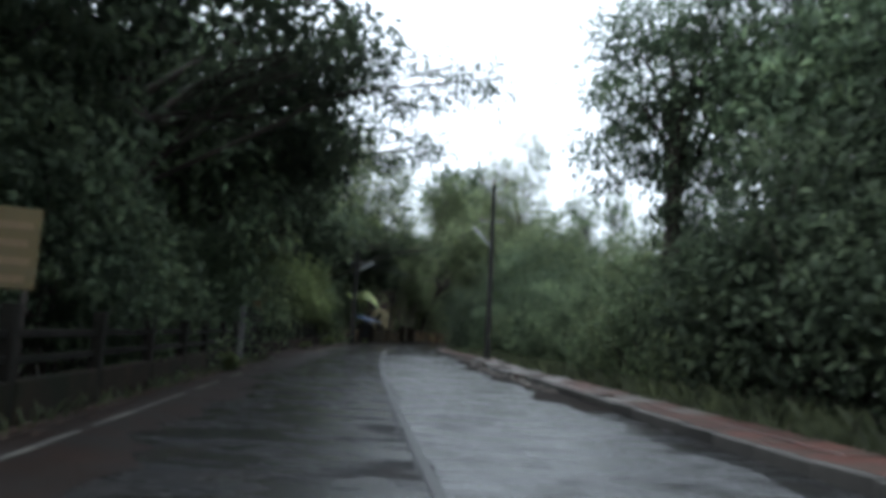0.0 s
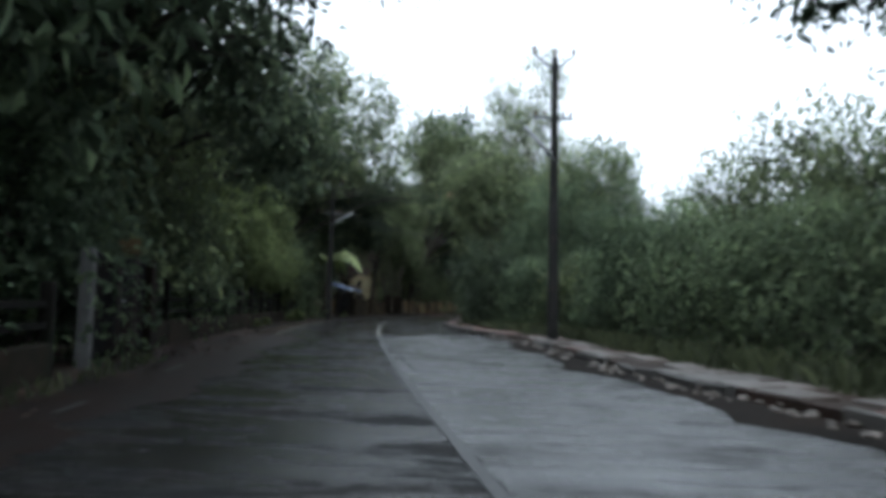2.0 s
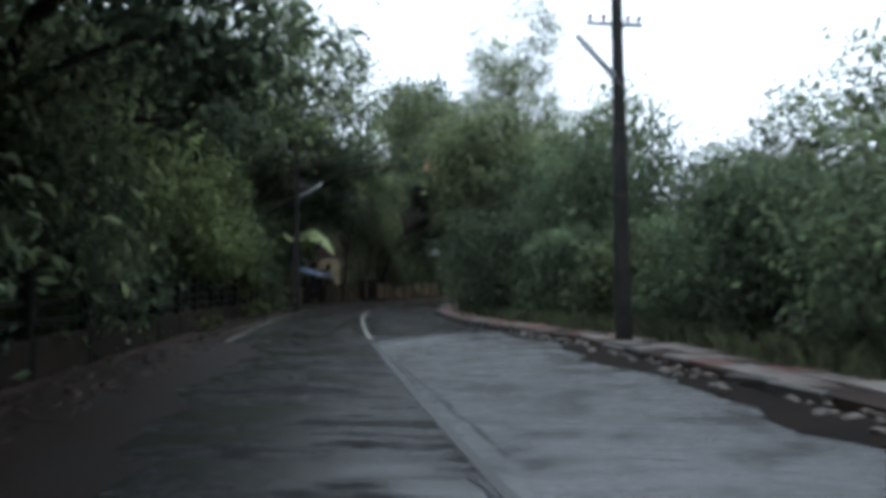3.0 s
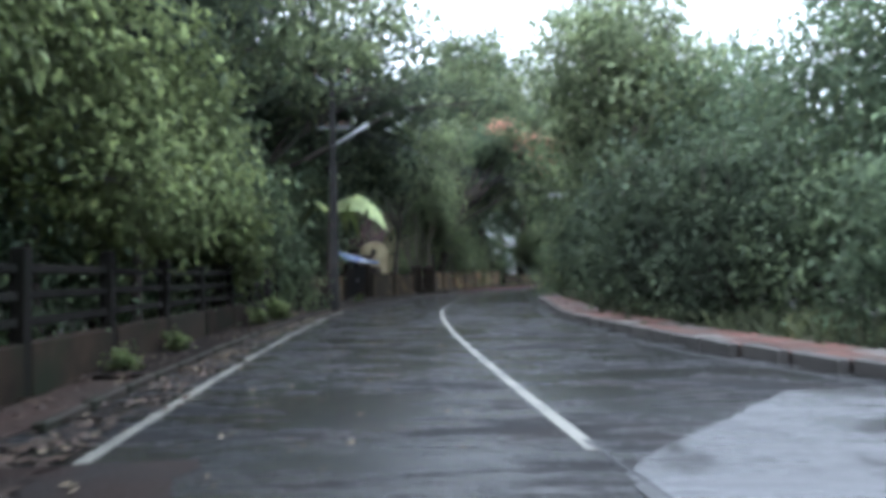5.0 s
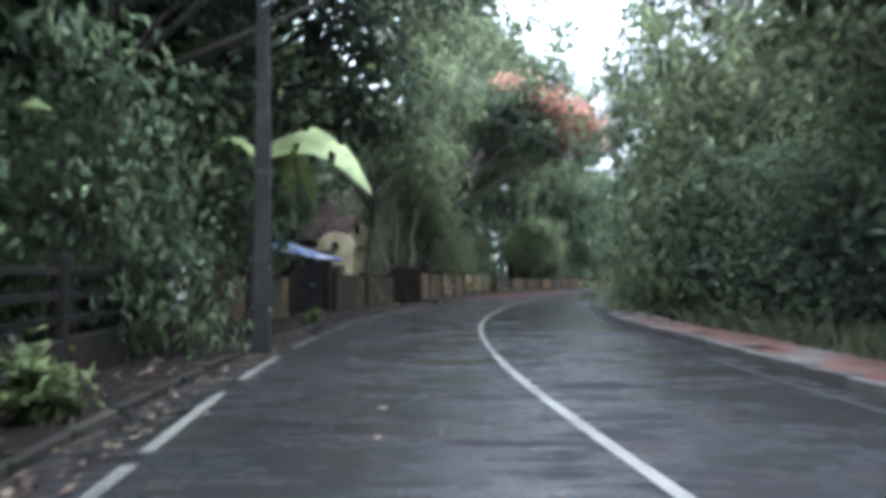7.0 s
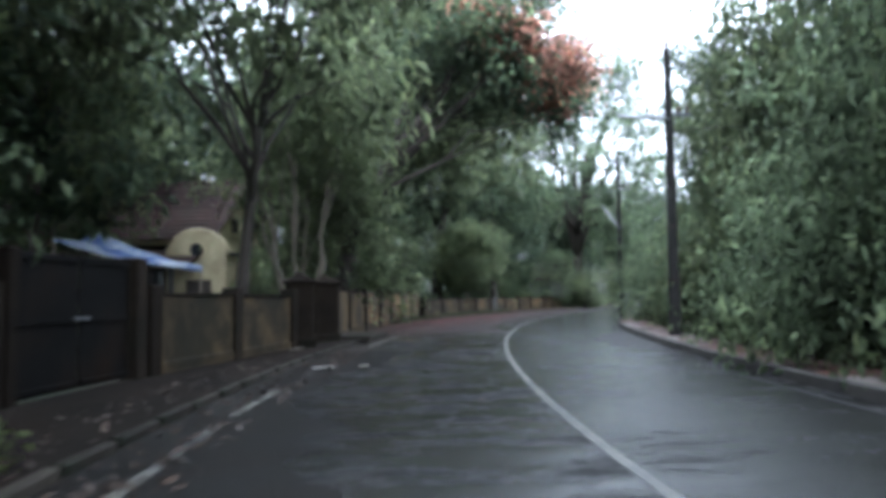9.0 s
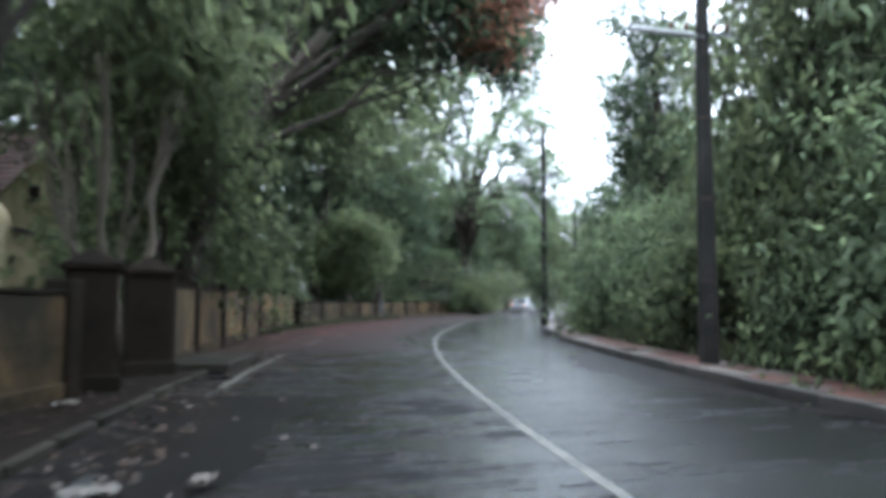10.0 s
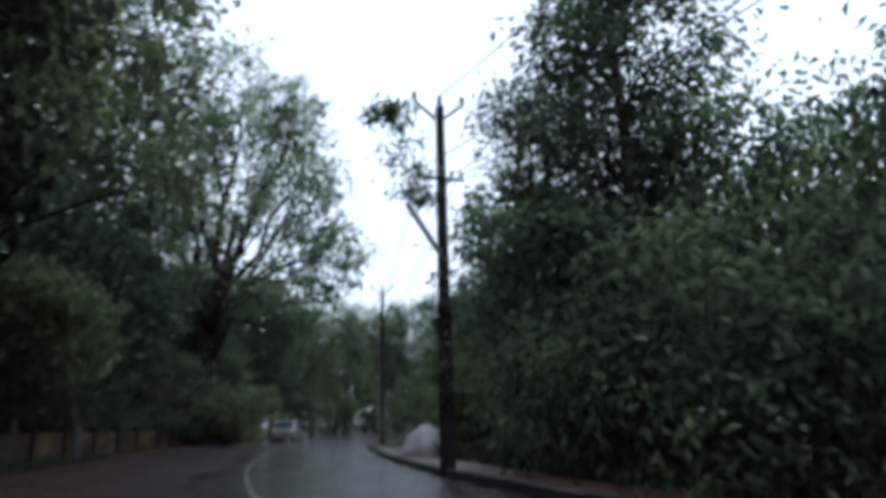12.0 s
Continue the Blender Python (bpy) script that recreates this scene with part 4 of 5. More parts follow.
# ---- poles and wires ----
def make_pole(x, y, turn, height, lamp, top):
    """A tapered concrete pole. turn: heading of its cross-arms' outer face. lamp: (z, length, rise) of the tube on its bracket."""
    root = thing("utility_pole", pose(x, y, 0.05, 0, 0, turn), "tapered grey concrete power pole with cross-arm and tube lamp", "utility pole", "poles along the road")
    sh = Buf()
    a, b = 0.15, 0.085
    sh.add([(sx * w, sy * w * 0.85, z) for z, w in ((-0.2, a), (height, b)) for sx, sy in ((-1, -1), (1, -1), (1, 1), (-1, 1))],
           [(3, 2, 1, 0), (4, 5, 6, 7), (0, 1, 5, 4), (1, 2, 6, 5), (2, 3, 7, 6), (3, 0, 4, 7)])
    part("shaft", sh, M_POLE, root, bevel=0.012)
    za = height - 1.85
    part("crossarm", Buf().box((0, 0.11, za), (1.25, 0.07, 0.07)), M_STEEL, root, bevel=0.006)
    for dx in (-0.55, -0.25, 0.3, 0.55):
        part("insulator", Buf().tube([(dx, 0.11, za + 0.03), (dx, 0.11, za + 0.09), (dx, 0.11, za + 0.11), (dx, 0.11, za + 0.19), (dx, 0.11, za + 0.21)], [0.015, 0.02, 0.05, 0.045, 0.02], 8), M_CERAMIC, root, smooth=True)
    if top:
        for sx in (-1, 1):
            part("v_arm", Buf().tube([(0, 0.1, height - 0.3), (sx * 0.12, 0.1, height - 0.28), (sx * 0.62, 0.1, height + 0.12)], [0.042, 0.042, 0.04], 6), M_STEEL, root)
            part("insulator", Buf().tube([(sx * 0.62, 0.1, height + 0.1), (sx * 0.62, 0.1, height + 0.2), (sx * 0.62, 0.1, height + 0.34), (sx * 0.62, 0.1, height + 0.37)], [0.02, 0.055, 0.05, 0.02], 8), M_CERAMIC, root, smooth=True)
    part("insulator", Buf().tube([(0, 0, height), (0, 0, height + 0.12), (0, 0, height + 0.26), (0, 0, height + 0.29)], [0.02, 0.055, 0.05, 0.02], 8), M_CERAMIC, root, smooth=True)
    if lamp:
        z, ln, rise = lamp
        e = (-ln * 0.95, -0.12, z + rise)
        part("lamp_bracket", Buf().tube([(0, -0.1, z), (e[0] * 0.3, -0.11, z + rise * 0.3)], [0.022, 0.02], 6), M_STEEL, root)
        tb = Buf()
        p0, p1 = Vector((e[0] * 0.12, -0.12, z + rise * 0.12)), Vector(e)
        tb.tube([p0, p0.lerp(p1, 0.03), p0.lerp(p1, 0.97), p1], [0.03, 0.065, 0.065, 0.03], 10)
        part("tube_lamp", tb, M_TUBE, root, "pale fluorescent tube fitting, unlit", smooth=True)
    for k in range(3):
        z = 1.6 + k * 1.5
        w = a + (b - a) * z / height
        part("band", Buf().box((0, 0, z), (2 * w + 0.015, 1.7 * w + 0.015, 0.05)), M_BAND, root)
    return root


POLES = [(-2.02, 34.5, 8.65, (5.45, 1.0, 1.0), True), (-14.5, 57.45, 8.6, (6.0, -1.45, 0.8), True), (-3.95, 78.1, 8.1, (6.1, 1.5, 0.12), False), (1.30, 96.0, 8.7, (4.75, 0.95, 1.35), True), (13.6, 116.3, 8.5, (5.5, 1.0, 0.9), True)]
for px, py, ph, lamp, top in POLES:
    make_pole(px, py, -math.degrees(heading(py)), ph, lamp, top)


def make_wire(p, q, z0, z1, dx, sag):
    b = Buf()
    n = 14
    pts = []
    for i in range(n + 1):
        u = i / n
        pts.append((p[0] + (q[0] - p[0]) * u + dx, p[1] + (q[1] - p[1]) * u, z0 + (z1 - z0) * u - sag * 4 * u * (1 - u)))
    b.tube(pts, [0.011] * (n + 1), 5)
    single("overhead_wire", b, M_WIRE, "thin black overhead power wire between poles", "wire", "overhead wires")


for (ax, ay, ah, _, _), (bx, by, bh, _, _) in zip(POLES, POLES[1:]):
    for dx in (-0.55, 0.3, 0.55):
        make_wire((ax, ay), (bx, by), ah - 1.68, bh - 1.68, dx, 0.45)
    make_wire((ax, ay), (bx, by), ah + 0.31, bh + 0.31, 0.0, 0.4)


# ---- fences of the near stretch: plinth, posts and rails ----
def plan_line(pts, step):
    """Points at even steps of about this length along a plan line, both ends included."""
    total = sum(math.hypot(b[0] - a[0], b[1] - a[1]) for a, b in zip(pts, pts[1:]))
    step = total / max(1, round(total / step)) - 1e-6
    out, carry = [], 0.0
    for (x0, y0), (x1, y1) in zip(pts, pts[1:]):
        ln = math.hypot(x1 - x0, y1 - y0)
        d = carry
        while d < ln:
            out.append((x0 + (x1 - x0) * d / ln, y0 + (y1 - y0) * d / ln))
            d += step
        carry = d - ln
    return out


def bay(a, b):
    """The pose of a stretch from a to b, its x axis along it, and its length."""
    t = math.degrees(math.atan2(b[1] - a[1], b[0] - a[0]))
    return pose(a[0], a[1], 0, 0, 0, t), math.hypot(b[0] - a[0], b[1] - a[1])


def make_fence(pts, step, post_h, plinth_h, label):
    root = thing("post_and_rail_fence", pose(*pts[0], 0), label, "fence")
    inv = root.matrix_basis.inverted()
    ps = plan_line(pts, step)
    for i, p in enumerate(ps):
        hgt = post_h * rng.uniform(0.95, 1.05)
        q = ps[min(i + 1, len(ps) - 1)] if i + 1 < len(ps) else (2 * p[0] - ps[i - 1][0], 2 * p[1] - ps[i - 1][1])
        m, ln = bay(p, q)
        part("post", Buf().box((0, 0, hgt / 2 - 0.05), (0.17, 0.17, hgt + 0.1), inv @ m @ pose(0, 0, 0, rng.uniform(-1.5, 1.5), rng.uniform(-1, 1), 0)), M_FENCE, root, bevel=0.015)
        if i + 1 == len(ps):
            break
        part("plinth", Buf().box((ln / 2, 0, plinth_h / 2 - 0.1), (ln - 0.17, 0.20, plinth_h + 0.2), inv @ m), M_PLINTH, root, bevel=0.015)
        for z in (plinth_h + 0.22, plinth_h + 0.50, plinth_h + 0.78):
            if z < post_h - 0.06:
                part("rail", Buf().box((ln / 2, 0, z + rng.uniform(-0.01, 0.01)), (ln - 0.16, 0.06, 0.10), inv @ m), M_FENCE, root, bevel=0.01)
    return root


make_fence([at(y, table([(-8, -4.3), (14, -4.42), (21, -4.65), (24, -4.85)], y)) for y in span(-7, 23.1, 2.4)], 2.5, 1.28, 0.5, "low wall with weathered concrete posts and rails beside a dirt shoulder")
make_fence([at(y, wall_off(y)) for y in span(28, 60.5, 2.5)], 2.45, 1.58, 0.6, "weathered concrete post and rail fence on a low mossy wall")


# ---- black gate with a pale post ----
def make_gate(x, y, turn, width, h, label, first_post, post_label):
    """Two sheet-metal leaves with rails between a pair of posts; turn: the way from the first post to the second."""
    gate = thing("sheet_gate", pose(x, y, 0, 0, 0, turn), label, "gate")
    part("gate_post", Buf().box((0, 0, h / 2 - 0.02), (0.2, 0.2, h)), first_post, gate, post_label, bevel=0.02)
    part("gate_post", Buf().box((width, 0, h / 2 - 0.02), (0.3, 0.3, h)), M_PILLAR, gate, "dark stained post", bevel=0.02)
    lw = (width - 0.3) / 2
    for k in range(2):
        c = 0.12 + lw / 2 + k * lw
        lf = part("gate_leaf", Buf().box((c, 0, h / 2 + 0.03), (lw - 0.05, 0.035, h - 0.18)), M_GATE, gate, bevel=0.006)
        for z in (0.2, h / 2 + 0.05, h - 0.12):
            part("gate_rail", Buf().box((c, -0.035, z), (lw - 0.07, 0.035, 0.06)), M_GATE, lf)
        for j in range(4):
            part("gate_rib", Buf().box((c + lw * (j - 1.5) / 4.4, 0.03, h / 2 + 0.03), (0.04, 0.025, h - 0.24)), M_GATE, lf)
        part("latch", Buf().box((0.12 + lw + (k - 0.5) * 0.2, -0.06, 1.05), (0.12, 0.04, 0.04)), M_STEEL, lf)


make_gate(-9.9, 23.62, 103, 3.4, 1.9, "closed black sheet-metal gate beside a limewashed post", M_WHITEPOST, "limewashed stone post")
make_gate(-16.58, 68.15, 78.7, 2.85, 1.95, "closed black sheet-metal gate set in the compound wall", M_PILLAR, "dark stained post")


def make_board(name, m, w, h, label, bars):
    root = thing(name, m, label, "sign")
    part("panel", Buf().box((0, 0, 0), (w, 0.03, h)), M_YELLOW, root, bevel=0.005)
    for i in range(bars):
        part("text_bar", Buf().box((0, -0.018, h * (0.28 - 0.22 * i)), (w * (0.75 - 0.12 * (i % 2)), 0.006, h * 0.09)), M_BAR, root)
    for sx in (-1, 1):
        part("sign_post", Buf().box((sx * w * 0.36, 0.04, -(m.translation.z) / 2 - h * 0.2), (0.05, 0.05, m.translation.z + h * 0.6)), M_DARKWOOD, root)
    return root


make_board("notice_board", pose(-5.82, 7.2, 1.95, 0, 0, 38), 0.62, 0.92, "faded yellow notice board on dark posts behind the fence", 4)
make_board("small_sign", pose(-9.95, 24.9, 2.0, 0, 0, 20), 0.36, 0.28, "small faded yellow sign above the black gate", 2)


# ---- compound wall with pillars ----
def make_wall(name, pts, step, h, label, plaster):
    root = thing(name, pose(*pts[0], 0), label, "wall", kind="structure")
    inv = root.matrix_basis.inverted()
    ps = plan_line(pts, step)
    for i, p in enumerate(ps):
        q = ps[i + 1] if i + 1 < len(ps) else (2 * p[0] - ps[i - 1][0], 2 * p[1] - ps[i - 1][1])
        m, ln = bay(p, q)
        hh = h * rng.uniform(0.98, 1.02)
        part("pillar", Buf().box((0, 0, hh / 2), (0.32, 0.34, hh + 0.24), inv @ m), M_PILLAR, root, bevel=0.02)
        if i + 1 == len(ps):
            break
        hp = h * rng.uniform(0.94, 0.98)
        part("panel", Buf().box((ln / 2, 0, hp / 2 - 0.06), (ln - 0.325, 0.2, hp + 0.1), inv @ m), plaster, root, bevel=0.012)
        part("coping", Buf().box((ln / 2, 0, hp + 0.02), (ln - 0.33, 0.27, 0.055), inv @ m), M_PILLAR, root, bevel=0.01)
        part("plinth", Buf().box((ln / 2, -0.01, 0.12), (ln - 0.33, 0.25, 0.3), inv @ m), M_WALL_DARK, root, bevel=0.015)
    return root


make_wall("wall_left", [(-16.95, 61.2), (-17.1, 64.0), (-16.66, 67.75)], 2.75, 1.40, "mossy stained cream compound wall beside a black gate", M_WALL_DARK)
make_wall("wall_left", [(-15.92, 71.35), (-15.45, 73.0), (-14.25, 77.0)], 2.75, 1.40, "mossy stained cream compound wall with dark pillars", M_WALL_DARK)
make_wall("wall_gate", [(-13.32, 80.3), (-12.95, 84.2), (-11.2, 93.0), (-9.1, 102.6)], 3.35, 1.55, "mossy stained yellowish compound wall with dark pillars", M_WALL)
make_wall("wall_far", [(-8.6, 104.0), (-6.2, 109.0), (-2.6, 115.5), (4.5, 127.0), (10.0, 133.0)], 3.4, 1.15, "low dark weathered boundary wall under trees", M_WALL_DARK)

for gx, gy, s in ((-14.05, 77.55, 0.62), (-13.52, 79.55, 0.66)):
    root = thing("gate_pillar", pose(gx, gy, 0, 0, 0, 14), "dark stained gate pillar with a pyramid cap", "pillar", "gate pillars")
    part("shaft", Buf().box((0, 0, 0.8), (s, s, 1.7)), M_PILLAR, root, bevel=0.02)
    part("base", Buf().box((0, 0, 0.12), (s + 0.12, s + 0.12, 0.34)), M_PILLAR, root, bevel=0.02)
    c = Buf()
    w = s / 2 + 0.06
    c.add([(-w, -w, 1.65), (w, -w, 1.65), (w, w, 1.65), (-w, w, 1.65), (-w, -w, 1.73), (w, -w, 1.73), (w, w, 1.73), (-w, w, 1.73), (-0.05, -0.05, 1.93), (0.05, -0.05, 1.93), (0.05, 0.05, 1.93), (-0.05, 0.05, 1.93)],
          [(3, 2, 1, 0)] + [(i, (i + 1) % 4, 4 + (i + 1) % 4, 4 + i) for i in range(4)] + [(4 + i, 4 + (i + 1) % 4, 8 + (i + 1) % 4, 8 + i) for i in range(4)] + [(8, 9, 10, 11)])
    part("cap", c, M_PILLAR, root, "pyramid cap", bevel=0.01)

single("culvert_slab", Buf().box((0, 0, 0.06), (1.3, 2.5, 0.2)), M_KERB_SHADE, "worn concrete slab bridging the roadside drain", "slab", bevel=0.03, m=pose(-12.6, 81.1, 0.04, 0, 0, -13))
gp = thing("marker_post", pose(-2.2, 113.5, 0), "short pale roadside marker post", "post")
part("shaft", Buf().box((0, 0, 0.6), (0.24, 0.24, 1.3)), M_WHITEPOST, gp, bevel=0.03)


# ---- houses behind the wall ----
def make_window(parent, m, w, h):
    fr_ = part("window", Buf().box((0, 0, h / 2), (w + 0.14, 0.1, 0.09), m).box((0, 0, -h / 2), (w + 0.14, 0.1, 0.09), m).box((-w / 2, 0, 0), (0.08, 0.1, h), m).box((w / 2, 0, 0), (0.08, 0.1, h), m).box((0, 0, 0), (0.05, 0.08, h), m), M_DARKWOOD, parent)
    part("pane", Buf().box((0, 0.02, 0), (w - 0.02, 0.02, h - 0.02), m), M_GLASS, fr_)
    part("sill", Buf().box((0, -0.08, -h / 2 - 0.09), (w + 0.3, 0.26, 0.07), m), M_CREAM, fr_)


def gable_roof(root, lx, ly, z0, z1, over, mat):
    """Two tiled slopes with courses of tiles, ridge along x."""
    for s in (-1, 1):
        run = ly / 2 + over
        n = 14
        for k in range(n):
            sl = Buf()
            u0, u1 = k / n, (k + 1) / n
            y0, y1 = s * run * (1 - u0), s * run * (1 - u1)
            za, zb = z0 - 0.3 + (z1 - z0 + 0.3) * u0, z0 - 0.3 + (z1 - z0 + 0.3) * u1
            x0, x1 = -lx / 2 - over, lx / 2 + over
            sl.add([(x0, y0, za + 0.05), (x1, y0, za + 0.05), (x1, y1, zb), (x0, y1, zb), (x0, y0, za - 0.05), (x1, y0, za - 0.05), (x1, y1, zb - 0.08), (x0, y1, zb - 0.08)],
                   [(0, 1, 2, 3), (7, 6, 5, 4), (0, 4, 5, 1), (2, 6, 7, 3), (0, 3, 7, 4), (1, 5, 6, 2)])
            part("tile_course", sl, mat, root)
    part("ridge", Buf().tube([(-lx / 2 - over, 0, z1 + 0.02), (lx / 2 + over, 0, z1 + 0.02)], [0.11, 0.11], 8), mat, root)


house = thing("house", pose(-23.5, 93.6, 0, 0, 0, -12), "cream plastered house with a dark tiled gable roof", "house")
wl_ = Buf()
for sx in (-1, 1):
    wl_.add([(sx * 5.4, -3.4, -0.1), (sx * 5.4, 3.4, -0.1), (sx * 5.4, 3.4, 3.9), (sx * 5.4, 0, 6.3), (sx * 5.4, -3.4, 3.9), (sx * 5.15, -3.4, -0.1), (sx * 5.15, 3.4, -0.1), (sx * 5.15, 3.4, 3.9), (sx * 5.15, 0, 6.3), (sx * 5.15, -3.4, 3.9)],
             [(0, 1, 2, 3, 4), (9, 8, 7, 6, 5)] + [(i, (i + 1) % 5, 5 + (i + 1) % 5, 5 + i) for i in range(5)])
wl_.box((0, -3.28, 1.9), (10.3, 0.24, 4.0)).box((0, 3.28, 1.9), (10.3, 0.24, 4.0))
part("wall", wl_, M_CREAM, house)
gable_roof(house, 10.8, 6.8, 4.0, 6.6, 0.9, M_TILE)
for wx in (-3.2, 0.2, 3.3):
    make_window(house, pose(wx, -3.42, 1.9), 1.1, 1.3)
make_window(house, pose(5.42, 0, 1.8, 0, 0, 90), 1.1, 1.3)
make_window(house, pose(5.42, 0, 4.6, 0, 0, 90), 0.6, 0.6)
part("door", Buf().box((1.8, -3.43, 1.0), (1.0, 0.06, 2.1)), M_DARKWOOD, house)
for vx in (-5.0, -2.5, 0.0, 2.5, 5.0):
    part("verandah_post", Buf().box((vx, -5.2, 1.35), (0.18, 0.18, 2.9)), M_WHITEPOST, house, bevel=0.02)
vr = Buf().add([(-5.9, -3.4, 3.55), (5.9, -3.4, 3.55), (5.9, -5.7, 2.65), (-5.9, -5.7, 2.65), (-5.9, -3.4, 3.43), (5.9, -3.4, 3.43), (5.9, -5.7, 2.53), (-5.9, -5.7, 2.53)],
               [(0, 3, 2, 1), (4, 5, 6, 7), (0, 1, 5, 4), (2, 3, 7, 6), (1, 2, 6, 5), (3, 0, 4, 7)])
part("verandah_roof", vr, M_TILE, house, "low dark tiled verandah roof")

porch = thing("arched_porch", pose(-18.55, 89.2, 0, 0, 0, -10), "small cream porch with an arched parapet and a round opening", "porch")


def arch_wall(w, h, y0, y1, n=14):
    """An upright slab whose top is a half round."""
    ring = [(-w, -0.1), (w, -0.1)] + [(w * math.cos(math.pi * k / n), h + 0.82 * w * math.sin(math.pi * k / n)) for k in range(n + 1)]
    k = len(ring)
    return Buf().add([(x, y0, z) for x, z in ring] + [(x, y1, z) for x, z in ring],
                     [tuple(range(k)), tuple(range(2 * k - 1, k - 1, -1))] + [(i, (i + 1) % k, k + (i + 1) % k, k + i) for i in range(k)])


pw = arch_wall(1.15, 3.0, -1.5, -1.28)
pw.box((-1.04, 0.1, 1.45), (0.2, 2.7, 3.1)).box((1.04, 0.1, 1.45), (0.2, 2.7, 3.1))
part("wall", pw, M_CREAM, porch)
part("coping", Buf().tube([(1.2 * math.cos(math.pi * k / 14), -1.39, 3.0 + 0.99 * math.sin(math.pi * k / 14)) for k in range(15)], [0.075] * 15, 6), M_CREAM, porch, smooth=True)
part("vent", Buf().tube([(0, -1.53, 3.2), (0, -1.49, 3.2)], [0.27, 0.27], 16), M_GLASS, porch, "round dark opening")
part("vent_rim", Buf().tube([(0.3 * math.cos(math.pi * k / 10), -1.51, 3.2 + 0.3 * math.sin(math.pi * k / 10)) for k in range(21)], [0.04] * 21, 6), M_CREAM, porch, smooth=True)
part("door", Buf().box((0.1, -1.52, 1.0), (1.0, 0.05, 2.1)), M_DARKWOOD, porch)
part("roof_slab", Buf().box((0, 0.3, 3.06), (2.5, 2.9, 0.12)), M_KERB, porch, "flat stained roof slab", bevel=0.01)

annex = thing("outbuilding", pose(-18.0, 97.0, 0, 0, 0, -14), "small cream outbuilding with a flat slab roof", "house")
part("wall", Buf().box((0, 0, 1.6), (4.0, 4.4, 3.4)), M_CREAM, annex, bevel=0.02)
part("roof", Buf().box((0, 0, 3.4), (4.7, 5.1, 0.2)), M_KERB, annex, bevel=0.02)
make_window(annex, pose(-0.6, -2.22, 1.8), 1.0, 1.1)
make_window(annex, pose(2.02, 0, 1.8, 0, 0, 90), 1.0, 1.1)

# blue tarpaulin on poles
tarp = thing("tarpaulin_awning", pose(-19.2, 82.4, 0, 0, 0, -8), "sagging blue tarpaulin with painted sky glare, stretched over bamboo poles", "awning")
tb = Buf()
nx, ny = 16, 10
for iz in (0, 1):
    for j in range(ny + 1):
        for i in range(nx + 1):
            u, v = i / nx, j / ny
            z = 3.1 - 0.87 * u + 0.5 * v * (1 - 0.8 * u) - 0.16 * math.sin(math.pi * u) - 0.12 * math.sin(math.pi * v) + 0.05 * math.sin(u * 17 + v * 5) * math.sin(v * 9)
            tb.v.append((-2.2 + 4.0 * u, (-1.3 + 2.6 * v) * (1 - 0.93 * u ** 1.6), z - 0.012 * iz))
k = (nx + 1) * (ny + 1)
for j in range(ny):
    for i in range(nx):
        a = j * (nx + 1) + i
        tb.f.append((a, a + 1, a + nx + 2, a + nx + 1))
        tb.f.append((k + a, k + a + nx + 1, k + a + nx + 2, k + a + 1))
part("sheet", tb, M_TARP, tarp, smooth=True)
for px, py, pz in ((-2.15, -1.25, 3.09), (-2.15, 1.25, 3.57), (1.76, 0.0, 2.2)):
    part("pole", Buf().tube([(px, py, -0.05), (px + 0.02, py, pz * 0.5), (px, py, pz)], [0.04, 0.036, 0.032], 8), M_BARK_PALE, tarp, smooth=True)

white = thing("white_house", pose(6.6, 133.4, 0, 0, 0, -28), "small white-walled house half hidden by trees", "house")
part("wall", Buf().box((0, 0, 1.5), (5.0, 4.0, 3.2)), M_WHITE, white, bevel=0.02)
gable_roof(white, 5.0, 4.0, 3.1, 4.6, 0.5, M_TILE)
make_window(white, pose(0.9, -2.02, 1.7), 0.9, 1.1)
part("door", Buf().box((-1.2, -2.03, 1.0), (0.9, 0.06, 2.0)), M_DARKWOOD, white)


# ---- banana plant ----
def banana_leaf(base, out, length, width, arch, roll, seed):
    rs = np.random.RandomState(seed)
    b = Buf()
    base, out = Vector(base), Vector(out).normalized()
    side = out.cross(Vector((0, 0, 1))).normalized()
    side = (side * math.cos(roll) + Vector((0, 0, 1)) * math.sin(roll)).normalized()
    n = 16
    for i in range(n + 1):
        u = i / n
        c = base + out * length * u * (1 - 0.12 * u) + Vector((0, 0, arch * (1.7 * u - 2.3 * u * u) * length))
        w = width * 0.5 * math.sin(math.pi * min(1, 0.06 + 0.94 * u) ** 0.8) ** 0.6 if 0 < i < n else 0.02
        for s, dz in ((-1, -0.25), (-0.5, -0.04), (0, 0), (0.5, -0.04), (1, -0.25)):
            b.v.append(c + side * (w * s * (1 - 0.06 * rs.rand())) + Vector((0, 0, dz * w + 0.02 * rs.normal())))
        if i:
            a = (i - 1) * 5
            for k in range(4):
                if not (k in (0, 3) and i in (6, 11)):
                    b.f.append((a + k, a + k + 1, a + k + 6, a + k + 5))
    b.v = [tuple(p) for p in b.v]
    n0 = len(b.v)
    b.v += [(p[0], p[1], p[2] - 0.006) for p in b.v]
    b.f += [tuple(n0 + i for i in reversed(q)) for q in b.f]
    b.tube([base + out * length * u * (1 - 0.12 * u) + Vector((0, 0, arch * (1.7 * u - 2.3 * u * u) * length - 0.02)) for u in (0, 0.25, 0.5, 0.75, 0.97)], [0.035, 0.03, 0.022, 0.015, 0.006], 6)
    return b


